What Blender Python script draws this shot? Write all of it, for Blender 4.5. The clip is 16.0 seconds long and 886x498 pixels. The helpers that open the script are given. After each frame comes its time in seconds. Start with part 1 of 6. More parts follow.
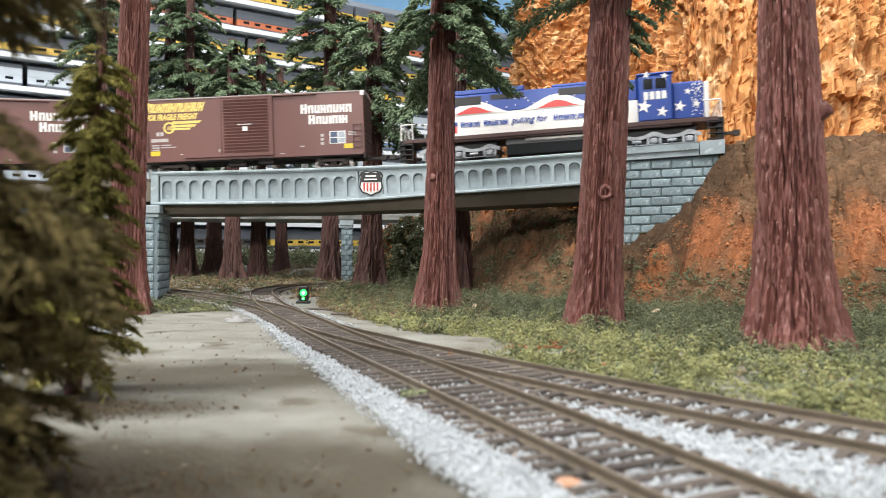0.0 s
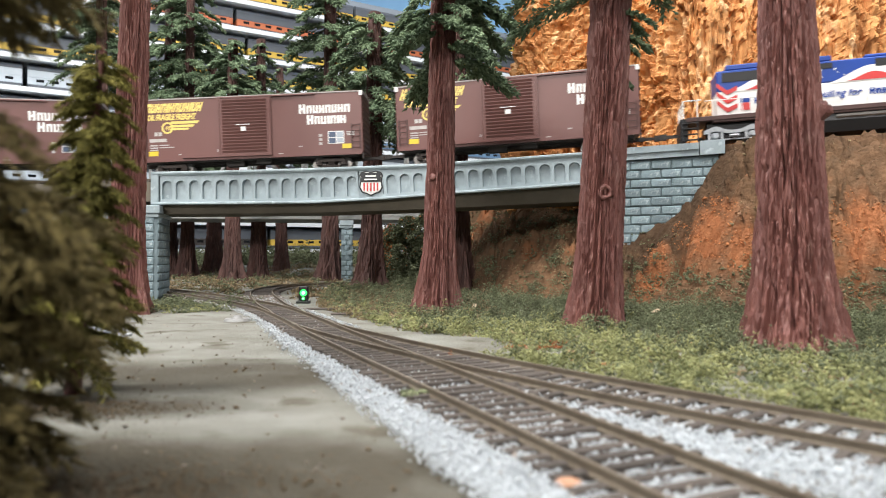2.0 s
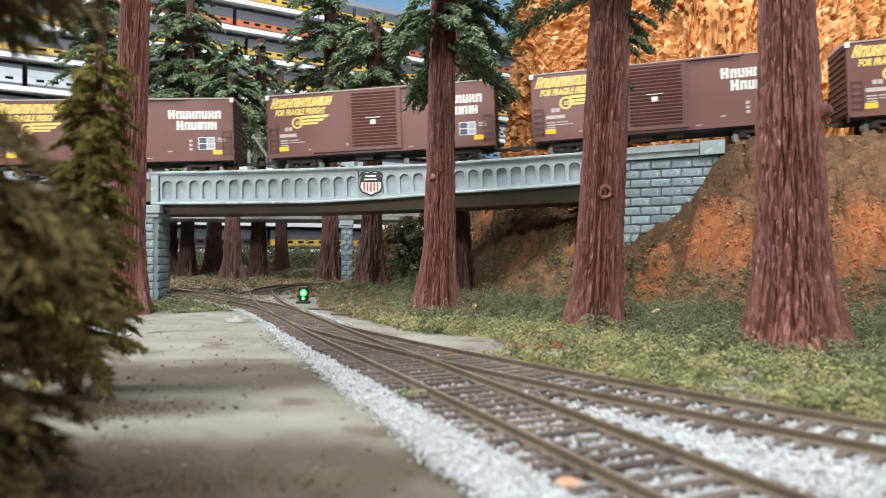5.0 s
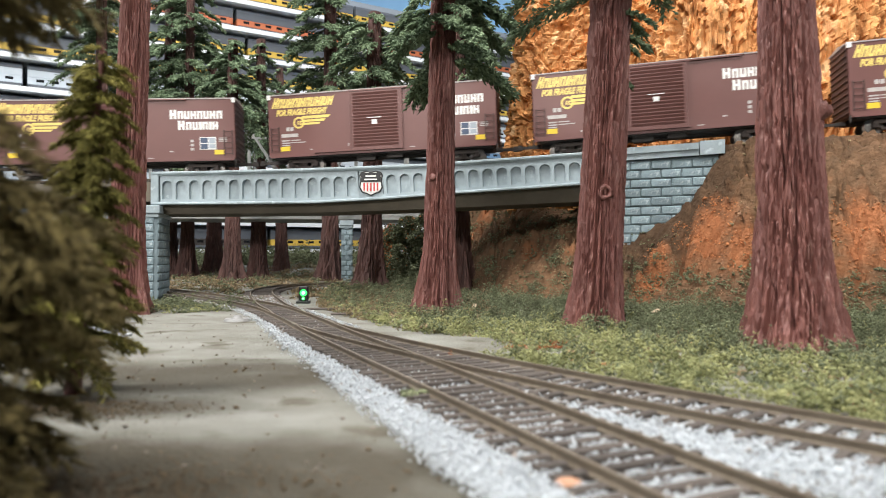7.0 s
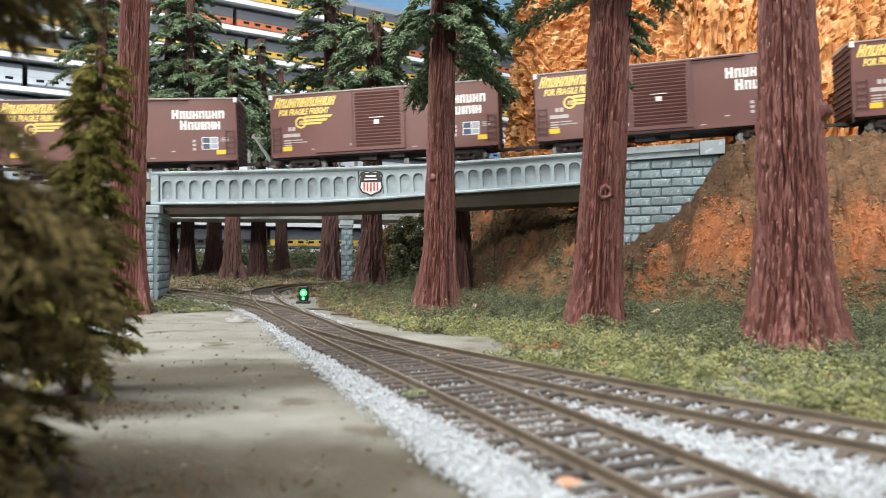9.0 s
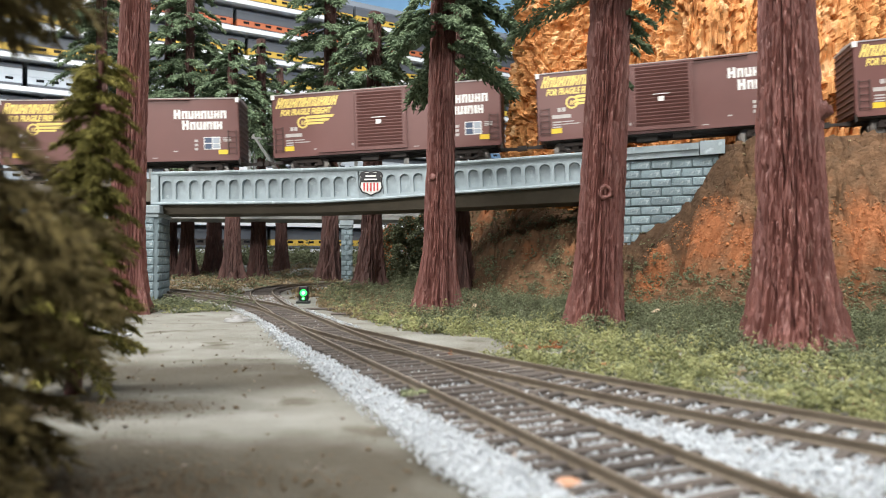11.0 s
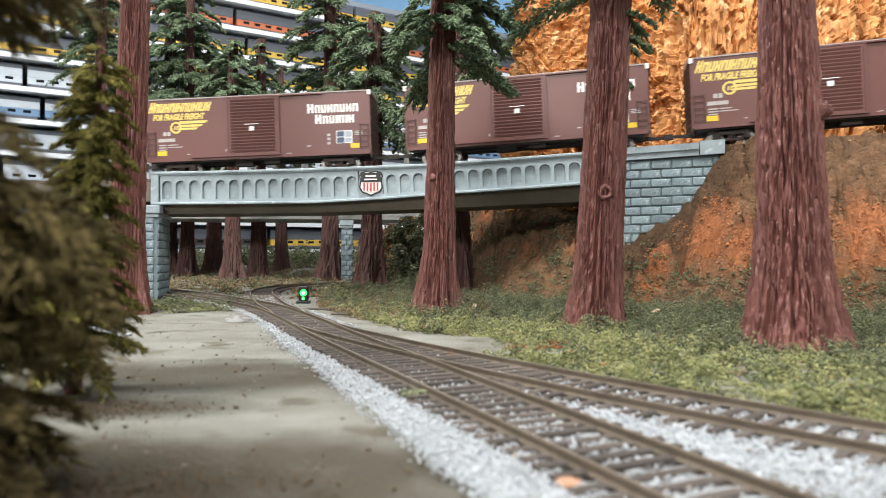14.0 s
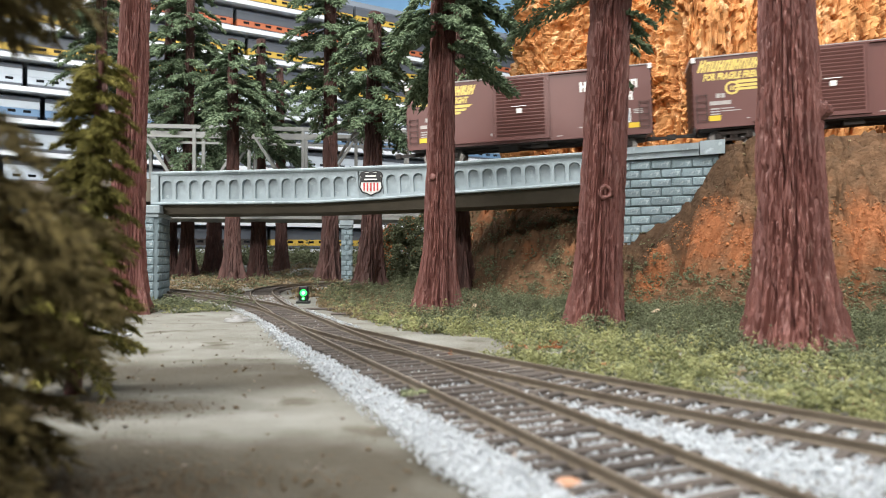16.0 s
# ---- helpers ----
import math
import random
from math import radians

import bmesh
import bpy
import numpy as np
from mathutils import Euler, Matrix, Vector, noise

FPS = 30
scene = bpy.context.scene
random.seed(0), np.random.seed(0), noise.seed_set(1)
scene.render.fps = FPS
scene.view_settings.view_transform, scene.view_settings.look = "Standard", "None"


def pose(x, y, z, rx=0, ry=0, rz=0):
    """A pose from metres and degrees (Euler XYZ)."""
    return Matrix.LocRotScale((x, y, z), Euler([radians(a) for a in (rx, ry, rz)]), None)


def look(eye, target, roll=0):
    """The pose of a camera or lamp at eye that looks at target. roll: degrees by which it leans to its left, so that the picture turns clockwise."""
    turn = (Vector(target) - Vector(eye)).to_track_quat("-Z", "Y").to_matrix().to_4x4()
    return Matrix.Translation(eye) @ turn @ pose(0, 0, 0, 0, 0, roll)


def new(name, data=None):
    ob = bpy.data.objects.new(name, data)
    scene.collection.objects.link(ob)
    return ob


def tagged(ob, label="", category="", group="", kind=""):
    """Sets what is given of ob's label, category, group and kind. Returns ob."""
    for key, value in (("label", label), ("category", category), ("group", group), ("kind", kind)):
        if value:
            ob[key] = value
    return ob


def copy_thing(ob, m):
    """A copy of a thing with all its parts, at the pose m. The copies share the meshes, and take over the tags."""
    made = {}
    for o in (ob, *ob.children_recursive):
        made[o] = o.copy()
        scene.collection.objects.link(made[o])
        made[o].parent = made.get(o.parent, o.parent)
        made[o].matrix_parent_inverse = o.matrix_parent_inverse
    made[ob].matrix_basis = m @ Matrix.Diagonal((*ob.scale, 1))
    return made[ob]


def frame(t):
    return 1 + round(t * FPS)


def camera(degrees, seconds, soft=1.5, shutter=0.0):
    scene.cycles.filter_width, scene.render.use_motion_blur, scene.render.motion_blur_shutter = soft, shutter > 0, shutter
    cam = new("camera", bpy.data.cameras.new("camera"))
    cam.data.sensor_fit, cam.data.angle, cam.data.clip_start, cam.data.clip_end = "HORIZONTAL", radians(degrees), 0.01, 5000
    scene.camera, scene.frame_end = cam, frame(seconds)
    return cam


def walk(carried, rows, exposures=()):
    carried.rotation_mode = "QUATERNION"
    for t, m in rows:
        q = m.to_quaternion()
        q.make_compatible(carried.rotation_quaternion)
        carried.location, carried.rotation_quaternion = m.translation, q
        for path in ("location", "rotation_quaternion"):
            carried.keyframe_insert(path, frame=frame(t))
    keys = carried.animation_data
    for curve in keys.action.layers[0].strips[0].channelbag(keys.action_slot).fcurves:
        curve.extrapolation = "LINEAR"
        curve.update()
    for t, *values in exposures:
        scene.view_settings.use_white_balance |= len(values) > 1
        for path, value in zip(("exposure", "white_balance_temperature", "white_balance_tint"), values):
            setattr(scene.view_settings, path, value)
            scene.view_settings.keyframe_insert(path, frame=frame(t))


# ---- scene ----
# Camera: a phone resting on the layout, level with the model trains.
cam = camera(68.0, 16.0, soft=1.0, shutter=0.5)
cam.data.dof.use_dof = True
cam.data.dof.focus_distance = 0.50
cam.data.dof.aperture_fstop = 26.0
EYE = pose(0.0, 0.0, 0.0335, 90.38, 0, 0)
walk(cam, [(0.0, EYE), (16.0, EYE)])

# Room light: unseen lamps added above the layout, a little daylight-coloured fill from the room.
world = bpy.data.worlds.new("world")
scene.world = world
world.use_nodes = True
world.node_tree.nodes["Background"].inputs[0].default_value = (0.75, 0.85, 1.0, 1)
world.node_tree.nodes["Background"].inputs[1].default_value = 0.45
scene.view_settings.exposure = 0.0


def unseen_lamp(x, y, z, w, d, watts, color, target):
    data = bpy.data.lights.new("ceiling_lamp_light", "AREA")
    data.shape, data.size, data.size_y, data.energy, data.color = "RECTANGLE", w, d, watts, color
    ob = new("ceiling_lamp_light", data)
    ob.matrix_world = look((x, y, z), target)
    return ob


unseen_lamp(-0.52, 0.12, 1.20, 0.30, 0.30, 19.0, (1.0, 0.97, 0.93), (0.05, 0.40, 0.0))
# front fill, added to brighten the near faces of the trunks
unseen_lamp(0.40, -0.22, 1.22, 0.30, 0.20, 11.0, (1.0, 0.95, 0.88), (0.3, 0.5, 0.1))
# added to light the display shelves
unseen_lamp(-0.55, 1.10, 1.30, 1.0, 0.12, 2.2, (0.92, 0.97, 1.0), (-0.3, 1.65, 0.5))
# large soft panel, added as ambient fill
unseen_lamp(-0.10, 0.10, 1.46, 2.4, 1.8, 25.0, (0.97, 0.98, 1.0), (-0.10, 0.10, 0.0))
# added to brighten the bank behind the bridge
unseen_lamp(-0.40, 0.95, 1.40, 0.60, 0.20, 7.0, (1.0, 0.97, 0.93), (0.04, 0.60, 0.03))
# low front light from an unseen lamp farther down the room behind the camera
unseen_lamp(-0.85, -2.30, 1.40, 1.2, 0.35, 75.0, (1.0, 0.97, 0.93), (0.05, 0.50, 0.05))
# ---- materials ----
def mat(name, color, rough=0.7, metal=0.0, second=None, scale=40.0, mix=0.5, bump=0.0, bscale=300.0, edge=0.22, vary=0.0, emit=0.0, spec=0.5, stretch=(1, 1, 1), fine=None, fscale=None, bdist=0.001, fthr=0.56):
    """A surface with two scales of colour change, fine relief and a change from piece to piece."""
    m = bpy.data.materials.new(name)
    m.use_nodes = True
    nt = m.node_tree
    bs = nt.nodes["Principled BSDF"]
    bs.inputs["Roughness"].default_value = rough
    bs.inputs["Metallic"].default_value = metal
    bs.inputs["Specular IOR Level"].default_value = spec
    tc = nt.nodes.new("ShaderNodeTexCoord")
    mp = nt.nodes.new("ShaderNodeMapping")
    mp.inputs["Scale"].default_value = stretch
    nt.links.new(tc.outputs["Object"], mp.inputs[0])
    second = second or tuple(c * 0.7 for c in color)
    n1 = nt.nodes.new("ShaderNodeTexNoise")
    n1.inputs["Scale"].default_value, n1.inputs["Detail"].default_value = scale, 6
    n1.inputs["Roughness"].default_value = 0.65
    nt.links.new(mp.outputs[0], n1.inputs[0])
    r1 = nt.nodes.new("ShaderNodeMapRange")
    r1.inputs[1].default_value, r1.inputs[2].default_value = 0.5 - edge, 0.5 + edge
    r1.inputs[3].default_value, r1.inputs[4].default_value = max(0, mix - 0.5), min(1, mix + 0.5)
    nt.links.new(n1.outputs[0], r1.inputs[0])
    mx = nt.nodes.new("ShaderNodeMix")
    mx.data_type = "RGBA"
    mx.inputs[6].default_value, mx.inputs[7].default_value = (*color, 1), (*second, 1)
    nt.links.new(r1.outputs[0], mx.inputs[0])
    out = mx.outputs[2]
    n2 = nt.nodes.new("ShaderNodeTexNoise")
    n2.inputs["Scale"].default_value, n2.inputs["Detail"].default_value = bscale, 3
    nt.links.new(mp.outputs[0], n2.inputs[0])
    if fine:
        r2 = nt.nodes.new("ShaderNodeMapRange")
        r2.inputs[1].default_value, r2.inputs[2].default_value = fthr, fthr + 0.12
        n3 = n2
        if fscale:
            n3 = nt.nodes.new("ShaderNodeTexNoise")
            n3.inputs["Scale"].default_value, n3.inputs["Detail"].default_value = fscale, 5
            nt.links.new(mp.outputs[0], n3.inputs[0])
        nt.links.new(n3.outputs[0], r2.inputs[0])
        m2 = nt.nodes.new("ShaderNodeMix")
        m2.data_type = "RGBA"
        m2.inputs[7].default_value = (*fine, 1)
        nt.links.new(r2.outputs[0], m2.inputs[0])
        nt.links.new(out, m2.inputs[6])
        out = m2.outputs[2]
    if vary:
        oi = nt.nodes.new("ShaderNodeObjectInfo")
        ge = nt.nodes.new("ShaderNodeNewGeometry")
        ad = nt.nodes.new("ShaderNodeMath")
        nt.links.new(oi.outputs["Random"], ad.inputs[0])
        nt.links.new(ge.outputs["Random Per Island"], ad.inputs[1])
        fr = nt.nodes.new("ShaderNodeMath")
        fr.operation = "FRACT"
        nt.links.new(ad.outputs[0], fr.inputs[0])
        rr = nt.nodes.new("ShaderNodeMapRange")
        rr.inputs[3].default_value, rr.inputs[4].default_value = 1 - vary, 1 + vary
        nt.links.new(fr.outputs[0], rr.inputs[0])
        hv = nt.nodes.new("ShaderNodeHueSaturation")
        nt.links.new(rr.outputs[0], hv.inputs["Value"])
        nt.links.new(out, hv.inputs["Color"])
        out = hv.outputs[0]
    nt.links.new(out, bs.inputs["Base Color"])
    if bump:
        bp = nt.nodes.new("ShaderNodeBump")
        bp.inputs["Strength"].default_value, bp.inputs["Distance"].default_value = bump, bdist
        nt.links.new(n2.outputs[0], bp.inputs["Height"])
        nt.links.new(bp.outputs[0], bs.inputs["Normal"])
    if emit:
        bs.inputs["Emission Color"].default_value, bs.inputs["Emission Strength"].default_value = (*color, 1), emit
    return m


M = {
    "dirt": mat("dirt", (0.235, 0.238, 0.215), 0.85, second=(0.135, 0.128, 0.104), scale=34, mix=0.42, edge=0.17, bump=0.8, bscale=1100, fine=(0.085, 0.074, 0.052), fscale=55, fthr=0.57, stretch=(0.8, 1, 1), spec=0.3),
    # redwood bark with the grove's shade put into a darker colour
    "bark_shaded": mat("bark_shaded", (0.108, 0.047, 0.038), 0.75, second=(0.045, 0.021, 0.018), scale=230, mix=0.5, edge=0.20, bump=1.0, bscale=800, fine=(0.16, 0.095, 0.08), fscale=420, fthr=0.60, stretch=(1, 1, 0.16)),
    "hill": mat("hill", (0.175, 0.098, 0.054), 0.95, second=(0.085, 0.052, 0.030), scale=70, mix=0.45, edge=0.18, bump=0.8, bscale=330, fine=(0.29, 0.120, 0.054), fscale=22, spec=0.2, bdist=0.002, fthr=0.62),
    "rock": mat("rock", (0.64, 0.325, 0.125), 0.9, second=(0.42, 0.185, 0.070), scale=60, mix=0.35, edge=0.15, bump=1.0, bscale=420, fine=(0.76, 0.50, 0.27), fscale=70, spec=0.2, bdist=0.0015, stretch=(1, 1, 0.45)),
    "bark": mat("bark", (0.215, 0.083, 0.067), 0.55, second=(0.115, 0.042, 0.036), scale=260, mix=0.45, edge=0.22, bump=1.0, bscale=1000, fine=(0.30, 0.165, 0.14), fscale=600, fthr=0.60, stretch=(1, 1, 0.22), spec=0.5),
    "needle": mat("needle", (0.205, 0.27, 0.16), 0.85, second=(0.07, 0.11, 0.068), scale=60, vary=0.35, spec=0.15),
    "pine": mat("pine", (0.195, 0.155, 0.062), 0.9, second=(0.08, 0.063, 0.030), scale=45, vary=0.35, spec=0.15),
    "pine_tip": mat("pine_tip", (0.27, 0.245, 0.066), 0.9, second=(0.085, 0.078, 0.027), scale=60, vary=0.35, spec=0.1),
    "twig": mat("twig", (0.14, 0.10, 0.055), 0.9, second=(0.08, 0.055, 0.03), scale=90),
    "earth_crumb": mat("earth_crumb", (0.31, 0.14, 0.06), 0.95, second=(0.12, 0.07, 0.035), scale=30, vary=0.35, spec=0.15),
    "turf": mat("turf", (0.355, 0.355, 0.165), 0.95, second=(0.155, 0.175, 0.085), scale=120, mix=0.5, edge=0.14, vary=0.2, spec=0.1),
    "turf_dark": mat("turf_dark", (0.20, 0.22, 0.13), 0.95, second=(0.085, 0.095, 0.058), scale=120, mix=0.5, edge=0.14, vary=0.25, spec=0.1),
    "litter": mat("litter", (0.27, 0.205, 0.12), 0.95, second=(0.12, 0.092, 0.055), scale=70, vary=0.4, spec=0.15),
    "rubble_orange": mat("rubble_orange", (0.52, 0.21, 0.085), 0.95, second=(0.28, 0.11, 0.05), scale=40, vary=0.35, spec=0.15),
    "rubble_pale": mat("rubble_pale", (0.42, 0.25, 0.16), 0.95, second=(0.24, 0.13, 0.08), scale=60, vary=0.35, spec=0.15),
    "litter_red": mat("litter_red", (0.40, 0.15, 0.07), 0.95, second=(0.25, 0.10, 0.05), scale=60, vary=0.35, spec=0.15),
    "gravel": mat("gravel", (0.49, 0.525, 0.555), 0.9, second=(0.40, 0.43, 0.455), scale=110, vary=0.15, bump=0.4, bscale=900),
    "gravel_dirty": mat("gravel_dirty", (0.30, 0.26, 0.22), 0.9, second=(0.16, 0.13, 0.11), scale=90, vary=0.35),
    "tie": mat("tie", (0.052, 0.042, 0.036), 0.85, second=(0.095, 0.080, 0.070), scale=150, bump=0.5, bscale=900, vary=0.3),
    "rail": mat("rail", (0.165, 0.135, 0.098), 0.6, metal=0.1, second=(0.095, 0.073, 0.053), scale=90, bump=0.2, bscale=900),
    "rail_top": mat("rail_top", (0.27, 0.235, 0.185), 0.4, metal=0.5, second=(0.19, 0.155, 0.12), scale=90),
    "concrete": mat("concrete", (0.355, 0.425, 0.46), 0.5, second=(0.215, 0.262, 0.285), scale=42, mix=0.4, edge=0.13, bump=0.15, bscale=300, fine=(0.44, 0.51, 0.54), fscale=190, fthr=0.60),
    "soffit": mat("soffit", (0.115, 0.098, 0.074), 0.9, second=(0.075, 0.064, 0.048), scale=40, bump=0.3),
    "brick": mat("brick", (0.275, 0.36, 0.395), 0.85, second=(0.165, 0.22, 0.245), scale=140, bump=0.7, bscale=700, vary=0.15, fine=(0.38, 0.45, 0.48), fscale=330),
    "mortar": mat("mortar", (0.19, 0.245, 0.27), 0.9, scale=90, bump=0.4),
    "boxcar": mat("boxcar", (0.152, 0.062, 0.054), 0.45, second=(0.125, 0.051, 0.045), scale=20, bump=0.04, bscale=500),
    "boxcar_end": mat("boxcar_end", (0.075, 0.035, 0.03), 0.6, second=(0.055, 0.028, 0.025), scale=40),
    "car_roof": mat("car_roof", (0.42, 0.38, 0.36), 0.5, second=(0.30, 0.26, 0.25), scale=60),
    "truck_brown": mat("truck_brown", (0.070, 0.050, 0.042), 0.7, scale=120, second=(0.040, 0.030, 0.026)),
    "notice_blue": mat("notice_blue", (0.055, 0.085, 0.15), 0.5, scale=60),
    "notice_grey": mat("notice_grey", (0.40, 0.45, 0.52), 0.5, scale=60),
    "underframe": mat("underframe", (0.022, 0.018, 0.016), 0.7, scale=80, second=(0.04, 0.032, 0.028)),
    "steel": mat("steel", (0.35, 0.33, 0.31), 0.35, metal=0.9, scale=80),
    "white": mat("white", (0.80, 0.79, 0.77), 0.5, second=(0.72, 0.71, 0.69), scale=50),
    "stencil_white": mat("stencil_white", (0.50, 0.475, 0.46), 0.6, second=(0.38, 0.35, 0.34), scale=300),
    "yellow": mat("yellow", (0.75, 0.52, 0.03), 0.5, second=(0.66, 0.44, 0.03), scale=60),
    "cream": mat("cream", (0.78, 0.60, 0.17), 0.5, second=(0.70, 0.52, 0.14), scale=60),
    "blue": mat("blue", (0.016, 0.060, 0.31), 0.35, second=(0.013, 0.048, 0.25), scale=30),
    "black": mat("black", (0.015, 0.015, 0.017), 0.5, scale=60),
    "red": mat("red", (0.58, 0.05, 0.045), 0.45, second=(0.48, 0.04, 0.04), scale=60),
    "silver": mat("silver", (0.46, 0.48, 0.51), 0.4, metal=0.25, second=(0.22, 0.235, 0.25), scale=200),
    "glass_dark": mat("glass_dark", (0.01, 0.012, 0.015), 0.15, scale=60),
    "grey_roof": mat("grey_roof", (0.10, 0.115, 0.14), 0.55, second=(0.07, 0.08, 0.10), scale=15),
    "orange": mat("orange", (0.46, 0.13, 0.05), 0.5, scale=20, second=(0.40, 0.11, 0.045)),
    "car_yellow": mat("car_yellow", (0.55, 0.37, 0.055), 0.5, scale=20, second=(0.48, 0.32, 0.05)),
    "car_grey": mat("car_grey", (0.50, 0.56, 0.62), 0.45, scale=20, second=(0.40, 0.46, 0.52)),
    "car_blue": mat("car_blue", (0.15, 0.27, 0.42), 0.5, scale=20, second=(0.11, 0.20, 0.33)),
    "shelf": mat("shelf", (0.76, 0.80, 0.84), 0.35, second=(0.66, 0.71, 0.77), scale=8),
    "shelf_paint": mat("shelf_paint", (0.27, 0.31, 0.36), 0.8, second=(0.22, 0.26, 0.31), scale=3),
    "wall_paint": mat("wall_paint", (0.42, 0.47, 0.53), 0.8, second=(0.36, 0.41, 0.47), scale=3),
    "sky_paint": mat("sky_paint", (0.23, 0.47, 0.78), 0.85, second=(0.30, 0.54, 0.82), scale=2),
    "ceiling_paint": mat("ceiling_paint", (0.7, 0.7, 0.68), 0.9, scale=4),
    "truss": mat("truss", (0.30, 0.31, 0.30), 0.6, second=(0.20, 0.21, 0.205), scale=60),
    "green_light": mat("green_light", (0.04, 0.9, 0.13), 0.4, emit=2.4),
    "bulb": mat("bulb", (0.45, 1.0, 0.60), 0.4, emit=3.0),
    "wood": mat("wood", (0.50, 0.40, 0.28), 0.8, scale=90, second=(0.34, 0.25, 0.16)),
    "clay": mat("clay", (0.32, 0.155, 0.09), 0.7, scale=200, second=(0.42, 0.24, 0.15)),
    "chrome": mat("chrome", (0.30, 0.30, 0.295), 0.55, metal=0.3, scale=90),
}


def mottled(m, spots, color, low=0.03, high=0.30, most=0.85, scale=45):
    """Adds soft-edged, ragged patches of a colour to a ground material: (x, y, half length, half width) each."""
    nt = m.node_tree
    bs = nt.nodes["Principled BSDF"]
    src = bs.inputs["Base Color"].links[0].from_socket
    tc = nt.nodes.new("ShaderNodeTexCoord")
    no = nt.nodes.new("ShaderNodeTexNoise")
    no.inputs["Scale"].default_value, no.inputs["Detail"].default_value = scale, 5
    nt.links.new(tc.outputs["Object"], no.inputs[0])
    for x, y, rx, ry in spots:
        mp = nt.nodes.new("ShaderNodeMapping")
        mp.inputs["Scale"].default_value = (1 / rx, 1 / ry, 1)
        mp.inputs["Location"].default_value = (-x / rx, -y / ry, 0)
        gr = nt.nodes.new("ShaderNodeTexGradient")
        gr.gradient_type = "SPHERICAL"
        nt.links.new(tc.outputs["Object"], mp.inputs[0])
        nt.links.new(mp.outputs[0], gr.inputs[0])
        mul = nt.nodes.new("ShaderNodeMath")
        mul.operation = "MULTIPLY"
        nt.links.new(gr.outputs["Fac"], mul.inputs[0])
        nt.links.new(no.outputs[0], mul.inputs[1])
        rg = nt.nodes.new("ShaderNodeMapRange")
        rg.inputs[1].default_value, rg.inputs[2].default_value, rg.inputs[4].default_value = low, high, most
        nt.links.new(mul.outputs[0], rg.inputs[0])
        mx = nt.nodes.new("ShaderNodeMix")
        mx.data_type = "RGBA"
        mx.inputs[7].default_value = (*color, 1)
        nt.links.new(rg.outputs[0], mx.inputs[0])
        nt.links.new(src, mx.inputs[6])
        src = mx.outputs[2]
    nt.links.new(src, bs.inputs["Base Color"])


# pine shade and dark dirt painted as soft patches into the ground colour
mottled(M["dirt"], ((-0.070, 0.180, 0.095, 0.034), (-0.045, 0.100, 0.110, 0.030), (-0.105, 0.142, 0.050, 0.014), (-0.16, 0.225, 0.07, 0.024), (-0.02, 0.060, 0.12, 0.03), (-0.055, 0.095, 0.075, 0.028), (-0.074, 0.143, 0.042, 0.014)), (0.048, 0.040, 0.026))

# darker brown patches high on the bank
mottled(M["hill"], ((0.178, 0.448, 0.062, 0.046), (0.135, 0.440, 0.030, 0.022), (0.255, 0.430, 0.060, 0.030)), (0.060, 0.036, 0.021), 0.05, 0.30, 0.85, 70)
# slipped parts of the bank, where orange earth lies bare
mottled(M["hill"], ((0.166, 0.411, 0.026, 0.024), (0.135, 0.422, 0.020, 0.015), (0.241, 0.372, 0.030, 0.022), (0.042, 0.622, 0.045, 0.040), (0.178, 0.390, 0.018, 0.014)), (0.37, 0.135, 0.055), 0.10, 0.36, 0.65, 130)


# ---- helpers ----
def mesh_of(name, verts, faces, material=None, smooth=False):
    me = bpy.data.meshes.new(name)
    me.from_pydata([tuple(map(float, v)) for v in verts], [], faces)
    if material:
        for m in material if isinstance(material, (list, tuple)) else [material]:
            me.materials.append(m)
    if smooth:
        me.shade_smooth()
    me.update()
    return me


def part(name, bm, material, parent, label="", at=None, smooth=False):
    """Links a bmesh (or a mesh) as one mesh object under a thing or a part."""
    if isinstance(bm, bmesh.types.BMesh):
        me = bpy.data.meshes.new(name)
        bm.to_mesh(me)
        bm.free()
        if smooth:
            me.shade_smooth()
    else:
        me = bm
    if not me.materials:
        me.materials.append(material)
    ob = new(name, me)
    ob.parent = parent
    if at is not None:
        ob.matrix_basis = at
    if label:
        ob["label"] = label
    return ob


def thing(name, label, category, group="", kind="", at=None):
    ob = new(name)
    ob.empty_display_size = 0.01
    if at is not None:
        ob.matrix_basis = at
    return tagged(ob, label, category, group, kind)


def box(bm, x0, x1, y0, y1, z0, z1, bevel=0.0):
    vs = [bm.verts.new(c) for c in ((x0, y0, z0), (x1, y0, z0), (x1, y1, z0), (x0, y1, z0), (x0, y0, z1), (x1, y0, z1), (x1, y1, z1), (x0, y1, z1))]
    fs = [bm.faces.new([vs[i] for i in f]) for f in ((3, 2, 1, 0), (4, 5, 6, 7), (0, 1, 5, 4), (1, 2, 6, 5), (2, 3, 7, 6), (3, 0, 4, 7))]
    if bevel:
        bmesh.ops.bevel(bm, geom=list({e for f in fs for e in f.edges}), offset=bevel, segments=1, affect="EDGES")
    return bm


def boxes(*rows, bevel=0.0):
    bm = bmesh.new()
    for r in rows:
        box(bm, *r, bevel=bevel)
    return bm


